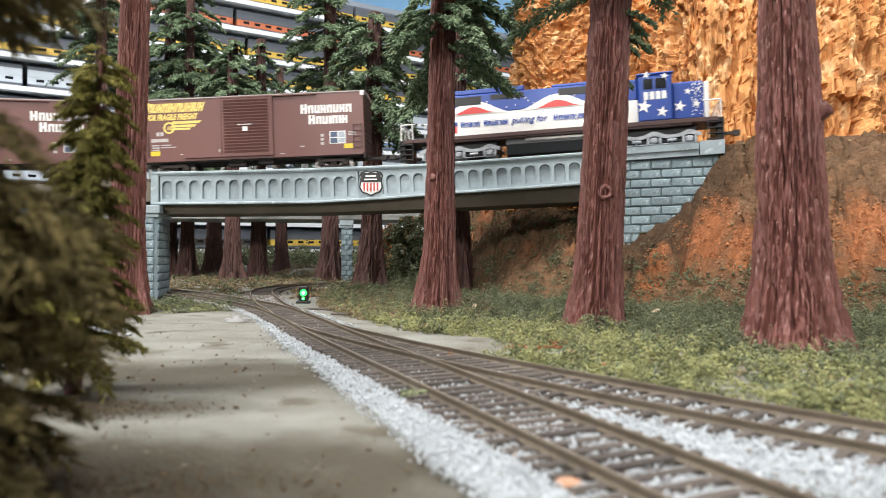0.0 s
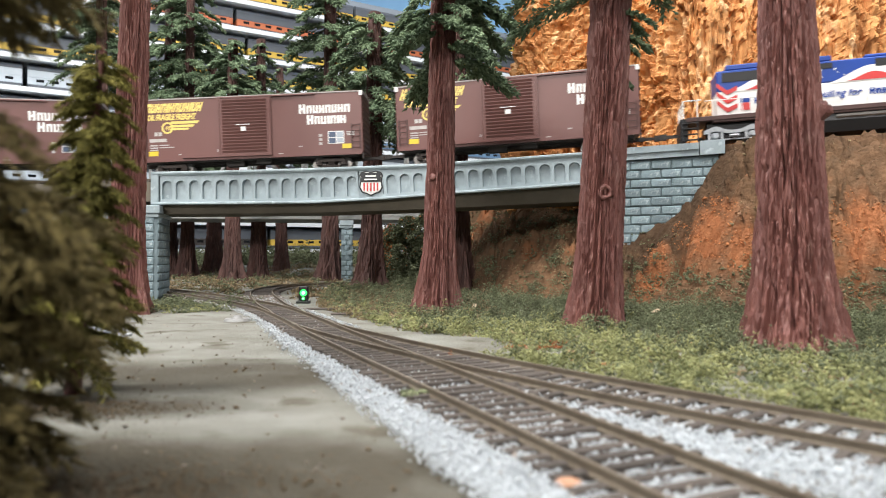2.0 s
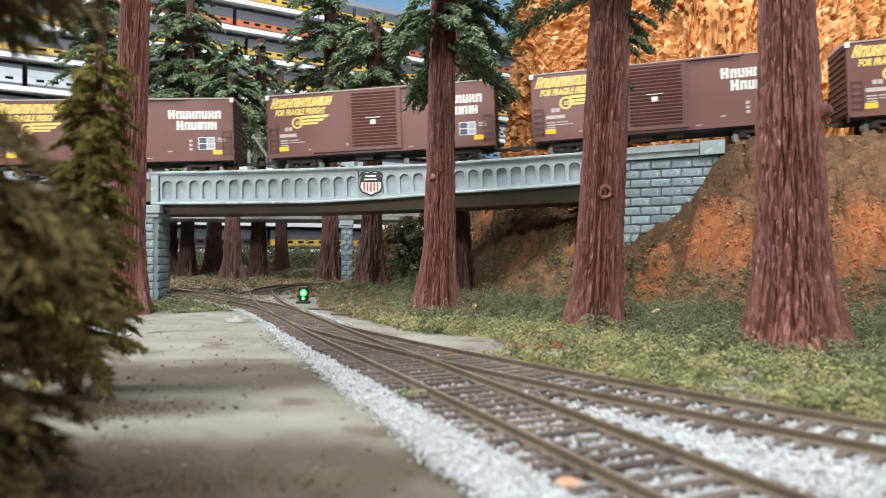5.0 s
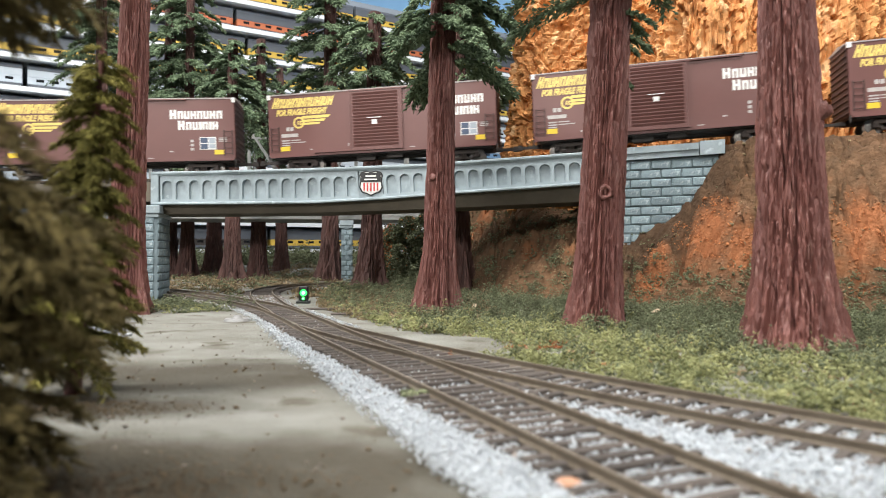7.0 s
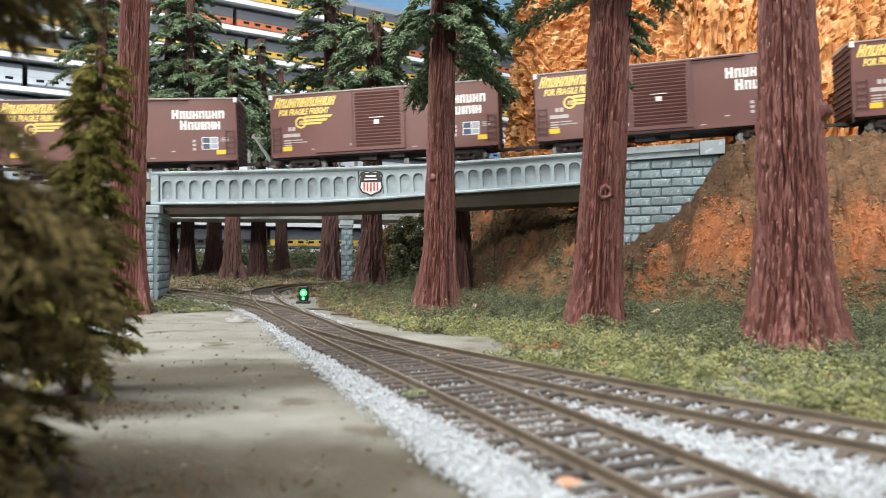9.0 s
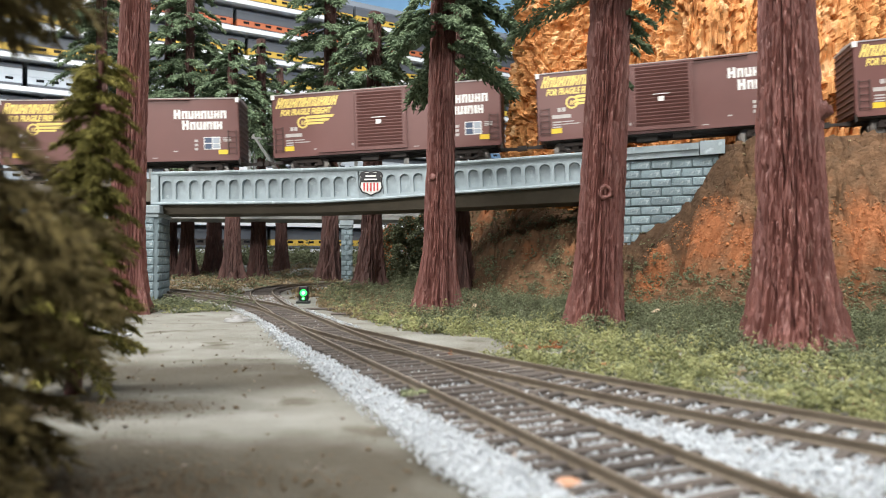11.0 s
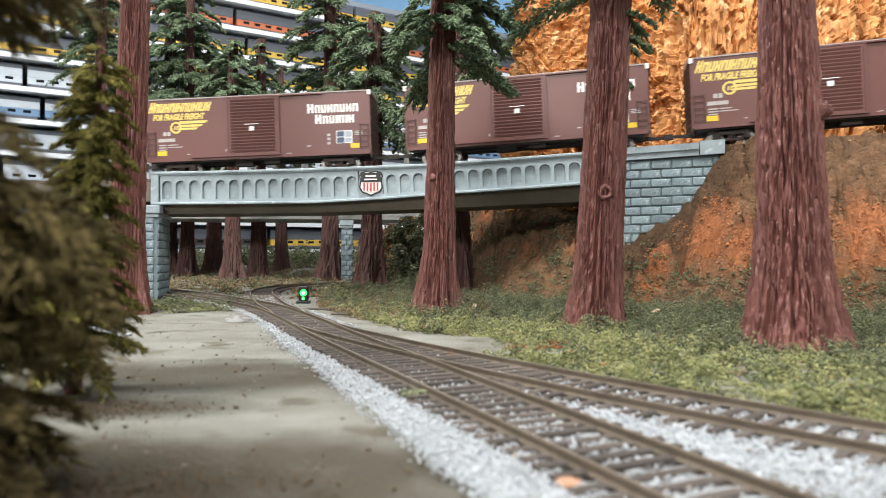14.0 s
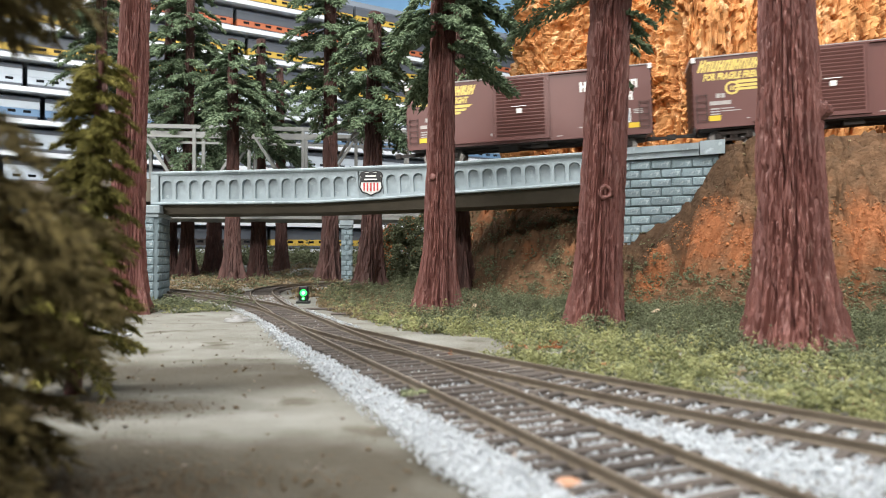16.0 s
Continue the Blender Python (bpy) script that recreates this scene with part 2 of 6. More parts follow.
def cyl(bm, p0, p1, r0, r1=None, n=12):
    p0, p1 = Vector(p0), Vector(p1)
    r1 = r0 if r1 is None else r1
    d = (p1 - p0).normalized()
    a = d.orthogonal().normalized()
    b = d.cross(a)
    rings = []
    for p, r in ((p0, r0), (p1, r1)):
        rings.append([bm.verts.new(p + (a * math.cos(2 * math.pi * i / n) + b * math.sin(2 * math.pi * i / n)) * r) for i in range(n)])
    for i in range(n):
        bm.faces.new((rings[0][i], rings[0][(i + 1) % n], rings[1][(i + 1) % n], rings[1][i]))
    bm.faces.new(rings[0][::-1])
    bm.faces.new(rings[1])
    return bm


def smooth_line(pts, step=0.002):
    """Points at even steps along a smooth curve through pts (x, y[, z])."""
    P = np.array(pts, float)
    out = []
    Q = np.vstack([2 * P[0] - P[1], P, 2 * P[-1] - P[-2]])
    for i in range(1, len(Q) - 2):
        p0, p1, p2, p3 = Q[i - 1:i + 3]
        for u in np.linspace(0, 1, 40, endpoint=False):
            out.append(0.5 * (2 * p1 + (p2 - p0) * u + (2 * p0 - 5 * p1 + 4 * p2 - p3) * u * u + (3 * p1 - p0 - 3 * p2 + p3) * u ** 3))
    out.append(P[-1])
    out = np.array(out)
    d = np.r_[0, np.cumsum(np.linalg.norm(np.diff(out, axis=0), axis=1))]
    s = np.arange(0, d[-1], step)
    return np.stack([np.interp(s, d, out[:, k]) for k in range(out.shape[1])], 1)


def crumbs(centers, sizes, rng, flat=0.75, squash=None, axes=None):
    """Vertices and faces of many small irregular lumps (numpy)."""
    base = np.array([(1, 0, 0), (0, 1, 0), (-1, 0, 0), (0, -1, 0), (0, 0, 1), (0, 0, -1)], float)
    tri = np.array([(0, 1, 4), (1, 2, 4), (2, 3, 4), (3, 0, 4), (1, 0, 5), (2, 1, 5), (3, 2, 5), (0, 3, 5)])
    n = len(centers)
    v = base[None] * rng.uniform(0.55, 1.25, (n, 6, 1)) + rng.uniform(-0.22, 0.22, (n, 6, 3))
    if squash is not None:
        v = v * squash[:, None, :]
    q = rng.normal(size=(n, 4))
    q /= np.linalg.norm(q, axis=1)[:, None]
    w, x, y, z = q.T
    R = np.stack([1 - 2 * (y * y + z * z), 2 * (x * y - w * z), 2 * (x * z + w * y), 2 * (x * y + w * z), 1 - 2 * (x * x + z * z), 2 * (y * z - w * x), 2 * (x * z - w * y), 2 * (y * z + w * x), 1 - 2 * (x * x + y * y)], 1).reshape(n, 3, 3)
    if axes is not None:
        # long side along the given way, the thin side upright
        a = axes / np.linalg.norm(axes, axis=1)[:, None]
        b = np.cross(np.array([0.0, 0.0, 1.0]) + rng.normal(size=(n, 3)) * 0.35, a)
        b /= np.linalg.norm(b, axis=1)[:, None]
        R = np.stack([a, b, np.cross(a, b)], 2)
    v = np.einsum("nij,nkj->nki", R, v) * np.asarray(sizes)[:, None, None]
    v[:, :, 2] *= flat
    v += np.asarray(centers)[:, None, :]
    f = tri[None] + (np.arange(n) * 6)[:, None, None]
    return v.reshape(-1, 3), f.reshape(-1, 3)


def fast_mesh(name, v, f, material):
    """A triangle mesh from arrays."""
    me = bpy.data.meshes.new(name)
    me.vertices.add(len(v))
    me.vertices.foreach_set("co", np.asarray(v, np.float32).ravel())
    me.loops.add(len(f) * 3)
    me.loops.foreach_set("vertex_index", np.asarray(f, np.int32).ravel())
    me.polygons.add(len(f))
    me.polygons.foreach_set("loop_start", np.arange(0, len(f) * 3, 3, dtype=np.int32))
    me.materials.append(material)
    me.update(calc_edges=True)
    return me
# ---- the upper line: plan and height of the near side of the cars, by distance along it ----
S0, DS = -2.0, 0.002
SS = np.arange(S0, 2.2, DS)


def heading(s):
    s = np.clip(s, -0.30, 0.42)
    return -0.0472 - 1.266 * s + 1.8606 * s * s


_a = heading(SS)
_i0 = int(round((0 - S0) / DS))
_X, _Y = np.cumsum(np.cos(_a)) * DS, np.cumsum(np.sin(_a)) * DS
_X, _Y = _X - _X[_i0] - 0.1504, _Y - _Y[_i0] + 0.5111
SIDE = 0.0178                      # half a car's width
RAIL_Z0, GRADE = 0.0960, 0.0343    # rail top where s = 0, and the climb


def line(s, off=0.0, dz=0.0):
    """A point of the upper line's centre at s, shifted across (positive: away) and up from the rail top."""
    h = float(heading(s))
    x, y = float(np.interp(s, SS, _X)), float(np.interp(s, SS, _Y))
    o = off + SIDE
    return Vector((x - math.sin(h) * o, y + math.cos(h) * o, RAIL_Z0 + GRADE * min(max(s, -0.5), 0.75) + dz))


# ---- ground ----
TOE = np.array([(1.6, 0.20), (0.9, 0.27), (0.45, 0.295), (0.28, 0.33), (0.168, 0.372), (0.112, 0.438), (0.045, 0.50), (0.0, 0.60), (-0.04, 0.80), (-0.05, 1.3), (-0.05, 2.5)])


def toe_distance(x, y):
    """Distance up the hill from its foot (negative: in front of it)."""
    best, sign = np.full(np.shape(x), 1e9), np.ones(np.shape(x))
    for (ax, ay), (bx, by) in zip(TOE[:-1], TOE[1:]):
        dx, dy = bx - ax, by - ay
        u = np.clip(((x - ax) * dx + (y - ay) * dy) / (dx * dx + dy * dy), 0, 1)
        px, py = x - ax - u * dx, y - ay - u * dy
        d = np.hypot(px, py)
        nearer = d < best
        best = np.where(nearer, d, best)
        sign = np.where(nearer, np.where(dx * py - dy * px < 0, 1.0, -1.0), sign)
    return best * sign


def fbm(x, y, z, octaves=4):
    return noise.fractal(Vector((x, y, z)), 1.0, 2.1, octaves)


def line_gap(x, y):
    """Nearest s of the upper line (side of the cars), and the signed distance across it."""
    idx = int(np.argmin((_X - x) ** 2 + (_Y - y) ** 2))
    h = _a[idx]
    return SS[idx], -(x - _X[idx]) * math.sin(h) + (y - _Y[idx]) * math.cos(h)


def ground_height(x, y, d):
    """Height of the layout's surface; d: distance from the hill's foot."""
    z = 0.0006 * fbm(x * 30, y * 30, 0, 3)
    z -= 0.0065 * math.exp(-((x + 0.225) / 0.055) ** 2 - ((y - 0.475) / 0.05) ** 2)
    if y > 0.95:
        z += 0.075 * (y - 0.95) * (1.0 + 0.6 * fbm(x * 9, y * 9, 2, 3))
    if d > -0.02:
        rise = max(0.0, d + 0.005) * 1.32
        k = min(1, max(0, d) / 0.015)
        s, gap = line_gap(x, y)
        k *= min(1.0, max(0.4, -gap / 0.030)) if s >= 0.26 else 1.0
        w = 0.6 * noise.noise(Vector((x * 25, y * 25, 2)))
        gully = noise.noise(Vector((x * 26 - y * 10 + w, y * 9 + w, 4)))
        rib = noise.noise(Vector((x * 60 + y * 35 + w, y * 45 - x * 20, 14)))
        u = (d * 62 + x * 14 + 1.3 * w + 0.9 * fbm(x * 30, y * 30, 6, 2))
        step = u - math.floor(u)
        rise += k * (0.009 * fbm(x * 14, y * 14, 3.0, 4) - 0.013 * math.exp(-(gully / 0.08) ** 2) - 0.007 * math.exp(-(rib / 0.10) ** 2) + 0.009 * step * step * max(0.0, 0.35 + noise.noise(Vector((x * 18, y * 18, 33)))) + 0.0065 * fbm(x * 75, y * 75, 8.0, 4) - 0.0060 * math.exp(-(noise.noise(Vector((x * 90 + 2 * w, y * 100, 44))) / 0.09) ** 2) + 0.008)
        rise += 0.020 * math.exp(-((x - 0.195) / 0.022) ** 2 - ((y - 0.432) / 0.022) ** 2)
        top = RAIL_Z0 + GRADE * min(max(s, -0.5), 0.75) - 0.0035
        if s < 0.26:
            top = 0.056 + 0.9 * max(0, gap - 0.055)
        if gap > (-0.004 if s < 0.345 else -0.010) and s >= 0.26:
            rise = top
        elif s >= 0.26:
            rise = min(rise, top + 0.001 + (0.008 * min(1, max(0, (s - 0.35) / 0.06)) + 0.010 * min(1, max(0, (s - 0.40) / 0.05))) * min(1, max(0, (-0.003 - gap) / 0.012)) + 0.003 * fbm(x * 40, y * 40, 1, 3))
        else:
            rise = min(rise, min(top, 0.105) + 0.004 * fbm(x * 40, y * 40, 1, 3))
        z += max(0.0, rise)
    return z


def terrain(name, x0, x1, y0, y1, step, keep, material, lift=0.0, label="", category=""):
    nx, ny = int((x1 - x0) / step) + 1, int((y1 - y0) / step) + 1
    gx, gy = np.meshgrid(np.linspace(x0, x1, nx), np.linspace(y0, y1, ny))
    d = toe_distance(gx, gy)
    verts = [(gx[j, i], gy[j, i], ground_height(gx[j, i], gy[j, i], d[j, i]) + lift) for j in range(ny) for i in range(nx)]
    faces = []
    for j in range(ny - 1):
        for i in range(nx - 1):
            if keep(d[j:j + 2, i:i + 2]):
                a = j * nx + i
                faces.append((a, a + 1, a + nx + 1, a + nx))
    ob = new(name, mesh_of(name, verts, faces, material, name == "ground"))
    return tagged(ob, label, category, kind="structure")


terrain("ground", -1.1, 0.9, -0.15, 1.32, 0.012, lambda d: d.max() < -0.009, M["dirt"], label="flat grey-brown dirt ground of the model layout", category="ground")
g = boxes((-1.9, 1.7, -0.9, 2.2, -0.05, -0.02))
tagged(part("layout_board", g, M["dirt"], None, "plain brown layout board that carries the scenery"), "", "ground", kind="structure")
terrain("hillside", -0.10, 0.44, 0.26, 0.78, 0.0014, lambda d: d.max() > -0.022, M["hill"], 0.0016, "steep brown and orange earth bank below the upper track", "hillside")


def cliff():
    """Orange rock face behind the upper line, with ledges and upright cracks."""
    step = 0.0015
    plan = smooth_line([(0.10, 0.85), (0.075, 0.72), (0.058, 0.60), (0.072, 0.560), (0.12, 0.540), (0.165, 0.532), (0.195, 0.505), (0.26, 0.492), (0.33, 0.480), (0.36, 0.495), (0.45, 0.47), (0.52, 0.45)], step)
    tang = np.gradient(plan, axis=0)
    tang /= np.linalg.norm(tang, axis=1)[:, None]
    nz, z0, z1 = 180, 0.05, 0.31
    verts, faces = [], []
    for k, ((x, y), (tx, ty)) in enumerate(zip(plan, tang)):
        s = k * step
        flaky = min(1.0, max(0.0, 1.0 - (x - 0.15) / 0.05)) if x < 0.30 else min(1.0, (x - 0.30) / 0.06)
        for j in range(nz):
            z = z0 + (z1 - z0) * j / (nz - 1)
            warp = noise.noise(Vector((s * 30, z * 30, 1)))
            big = noise.noise(Vector((s * 16, z * 7, 5))) * 0.010 + noise.noise(Vector((s * 40 + warp * 0.6, z * 9, 15))) * 0.005
            # upright columns of uneven depth, parted by narrow cracks
            jag = 0.5 * noise.noise(Vector((s * 120, z * 120, 71)))
            c1 = noise.noise(Vector((s * 75 + warp * 0.8, z * 11, 21)))
            c2 = noise.noise(Vector((s * 180 + warp, z * 30, 31)))
            col = 0.0050 * noise.cell(Vector((s * 80 + warp * 0.8 + jag * 0.5, z * 13 + jag, 22))) + 0.0028 * noise.cell(Vector((s * 190 + warp + jag, z * 42 + jag, 32))) - 0.0060 * math.exp(-(c1 / 0.08) ** 2) - 0.0034 * math.exp(-(c2 / 0.11) ** 2)
            # thin tilted flakes and blocks
            u = z * 135 + s * 45 + warp * 1.7 + 1.5 * noise.noise(Vector((s * 60, z * 20, 41)))
            flake = 0.0030 * (u - math.floor(u)) + 0.0050 * noise.cell(Vector((s * 62 + warp * 2 + z * 25, z * 80 + warp * 2 - s * 20 + jag, 2))) + 0.0030 * noise.cell(Vector((s * 150 + warp * 3 + jag, z * 180 + warp * 3, 7)))
            pit = -0.022 * max(0.0, noise.noise(Vector((s * 95, z * 60, 61))) - 0.22)
            grain = fbm(s * 150, z * 110, 7, 3) * 0.0018
            out = 0.004 + big + grain + flaky * (flake + 0.35 * col + pit) + (1 - flaky) * (col + 0.35 * pit) - (z - z0) * 0.10
            verts.append((x + ty * out, y - tx * out, z))
    n = len(plan)
    for k in range(n - 1):
        for j in range(nz - 1):
            a = k * nz + j
            faces.append((a, a + nz, a + nz + 1, a + 1))
    ob = new("cliff", mesh_of("cliff", verts, faces, M["rock"]))
    tagged(ob, "rough orange sandstone cliff with upright cracks and ledges", "cliff", kind="structure")


cliff()

# ---- room ----
for nm, r, m, lab in (
    ("wall_north", (-2.4, 2.4, 2.4, 2.5, -1.1, 1.5), M["sky_paint"], "sky-blue painted backdrop wall behind the layout"),
    ("wall_south", (-2.4, 2.4, -4.1, -4.0, -1.1, 1.5), M["wall_paint"], "plain pale grey room wall"),
    ("wall_west", (-2.5, -2.4, -4.1, 2.5, -1.1, 1.5), M["wall_paint"], "plain pale grey room wall"),
    ("wall_east", (2.4, 2.5, -4.1, 2.5, -1.1, 1.5), M["wall_paint"], "plain pale grey room wall"),
    ("floor", (-2.5, 2.5, -4.1, 2.5, -1.2, -1.1), M["soffit"], "dull brown room floor"),
    ("ceiling", (-2.5, 2.5, -4.1, 2.5, 1.5, 1.6), M["ceiling_paint"], "plain white room ceiling"),
):
    tagged(part(nm, boxes(r), m, None, lab), "", "wall" if "wall" in nm else nm, kind="structure")

# ---- tracks on the ground ----
T1 = smooth_line([(0.105, -0.066), (0.072, 0.005), (0.034, 0.0877), (-0.0046, 0.1715), (-0.0393, 0.2463), (-0.0760, 0.330), (-0.105, 0.388), (-0.14, 0.438), (-0.185, 0.497), (-0.24, 0.555), (-0.33, 0.62), (-0.45, 0.68)], 0.0024)
T2 = smooth_line([(0.20, 0.005), (0.125, 0.064), (0.0729, 0.1121), (0.0312, 0.1594), (-0.0039, 0.2054), (-0.030, 0.243), (-0.0518, 0.2786), (-0.070, 0.317)], 0.0024)
T3 = smooth_line([(-0.0760, 0.330), (-0.088, 0.362), (-0.104, 0.40), (-0.132, 0.481), (-0.150, 0.546), (-0.155, 0.594), (-0.149, 0.632), (-0.130, 0.67), (-0.09, 0.70), (-0.02, 0.72)], 0.0024)


def sides(P):
    t = np.gradient(P, axis=0)
    t /= np.linalg.norm(t, axis=1)[:, None]
    return np.stack([t[:, 1], -t[:, 0]], 1)


def rail_mesh(P3, N, off):
    """A rail with foot, web and head along the line P3."""
    prof = [(-0.0006, 0.0), (0.0006, 0.0), (0.0005, 0.0003), (0.0002, 0.0005), (0.0002, 0.0011), (0.00035, 0.0013), (0.00035, 0.0019), (-0.00035, 0.0019), (-0.00035, 0.0013), (-0.0002, 0.0011), (-0.0002, 0.0005), (-0.0005, 0.0003)]
    n, verts, faces = len(prof), [], []
    for p, q in zip(P3, N):
        for u, w in prof:
            verts.append((p[0] + q[0] * (off + u), p[1] + q[1] * (off + u), p[2] + w))
    for k in range(len(P3) - 1):
        for j in range(n):
            a, b = k * n + j, k * n + (j + 1) % n
            faces.append((a, b, b + n, a + n))
    me = mesh_of("rail", verts, faces, [M["rail"], M["rail_top"]])
    for i, p in enumerate(me.polygons):
        p.material_index = 1 if i % n == 6 else 0
    return me


GAUGE = 0.0165
TIE = boxes((-0.0142, 0.0142, -0.00095, 0.00095, 0, 0.0016), bevel=0.0002)
TIE_ME = bpy.data.meshes.new("tie")
TIE.to_mesh(TIE_ME)
TIE_ME.materials.append(M["tie"])


def track(label, P, z, ties=True, skip=None, wide=None, span=None):
    root = thing("railway_track", label, "railway track", "tracks on the ground")
    N = sides(P)
    P3 = np.c_[P, np.full(len(P), z)]
    for off in (-GAUGE / 2, GAUGE / 2):
        part("rail", rail_mesh(P3 + (0, 0, 0.0012), N, off), M["rail"], root)
    rng = random.Random(4)
    for k in range(2, len(P), 2):
        x, y = P[k]
        if skip is not None and np.min(np.hypot(*(skip - P[k]).T)) < 0.0235:
            continue
        a = math.atan2(N[k][1], N[k][0]) + rng.uniform(-0.03, 0.03)
        m = pose(x + rng.uniform(-.0006, .0006), y, z + rng.uniform(-0.0003, 0.0001), 0, 0, math.degrees(a))
        if wide is not None:
            w = wide[np.argmin(np.hypot(*(wide - P[k]).T))] - P[k]
            gap = abs(float(w[0] * N[k][0] + w[1] * N[k][1])) if abs(float(w[0] * N[k][1] - w[1] * N[k][0])) < 0.009 else 0.0
            if 0.0015 < gap < 0.0235:
                m = pose(x + w[0] / 2, y + w[1] / 2, z, 0, 0, math.degrees(a)) @ Matrix.Diagonal((1 + gap / 0.030, 1, 1, 1))
        part("tie", TIE_ME, M["tie"], root, at=m)
    return root


track("weathered model main track with brown ties in pale ballast", T1[::1], 0.0002, wide=T2)
track("weathered model siding track that joins the main track", T2, 0.0002, skip=T1)
track("weathered model branch track that curves away under the bridge", T3, 0.0, skip=T1)
# ---- bridge ----
FACE = -0.0265


def girder_z(s):
    """Heights of the girder's top, its lower edge and the underside of the deck."""
    return (float(np.interp(s, [-0.073, 0.0245, 0.1405, 0.252, 0.35], [0.0958, 0.0977, 0.0997, 0.1042, 0.1078])),
            float(np.interp(s, [-0.073, 0.0545, 0.11, 0.1625, 0.252, 0.35], [0.0706, 0.0714, 0.0738, 0.0770, 0.0812, 0.0850])),
            float(np.interp(s, [-0.073, 0.053, 0.138, 0.25, 0.35], [0.0638, 0.0648, 0.0666, 0.0702, 0.0735])))


def sweep(name, s0, s1, prof, step=0.006):
    """A solid along the upper line; prof gives the closed outline at s as (across, height)."""
    ss = np.linspace(s0, s1, max(2, int((s1 - s0) / step)))
    n, verts, faces = len(prof(s0)), [], []
    for s in ss:
        for u, z in prof(s):
            p = line(s, u)
            verts.append((p.x, p.y, z))
    for k in range(len(ss) - 1):
        for j in range(n):
            a, b = k * n + j, k * n + (j + 1) % n
            faces.append((a, a + n, b + n, b))
    faces.append(tuple(range(n)))
    faces.append(tuple(range((len(ss) - 1) * n, len(ss) * n))[::-1])
    return mesh_of(name, verts, faces)


def slab(u0, u1, z0, z1):
    """Outline of a plank between heights that may follow s."""
    f = lambda z, s: z(s) if callable(z) else z
    return lambda s: [(u0, f(z0, s)), (u1, f(z0, s)), (u1, f(z1, s)), (u0, f(z1, s))]


def arch_panel_mesh(w, h, a, spring, deep):
    """A flat panel with a round-headed recess."""
    inner = [(-a, 0.0022)] + [(a * math.cos(math.pi - t), spring + a * math.sin(t)) for t in np.linspace(0, math.pi, 11)] + [(a, 0.0022)]
    outer = [(-w / 2, 0.0)] + [(-w / 2, spring)] + [(-w / 2, h)] + [(x, h) for x in np.linspace(-w / 2, w / 2, 9)[1:-1]] + [(w / 2, h), (w / 2, spring), (w / 2, 0.0)]
    verts, faces = [], []
    n = len(inner)
    for x, z in inner:
        verts.append((x, 0, z))
    for x, z in outer:
        verts.append((x, 0, z))
    for x, z in inner:
        verts.append((x * 0.93, deep, z))
    m = len(outer)
    for j in range(n - 1):
        faces.append((j, n + min(j, m - 1), n + min(j + 1, m - 1), j + 1))
        faces.append((j, j + 1, n + m + j + 1, n + m + j))
    faces.append((0, n - 1, n + m - 1, n))
    faces.append((n - 1, 0, n + m, n + m + n - 1))
    return mesh_of("arch_panel", verts, [f for f in faces if len(set(f)) > 2], M["concrete"])


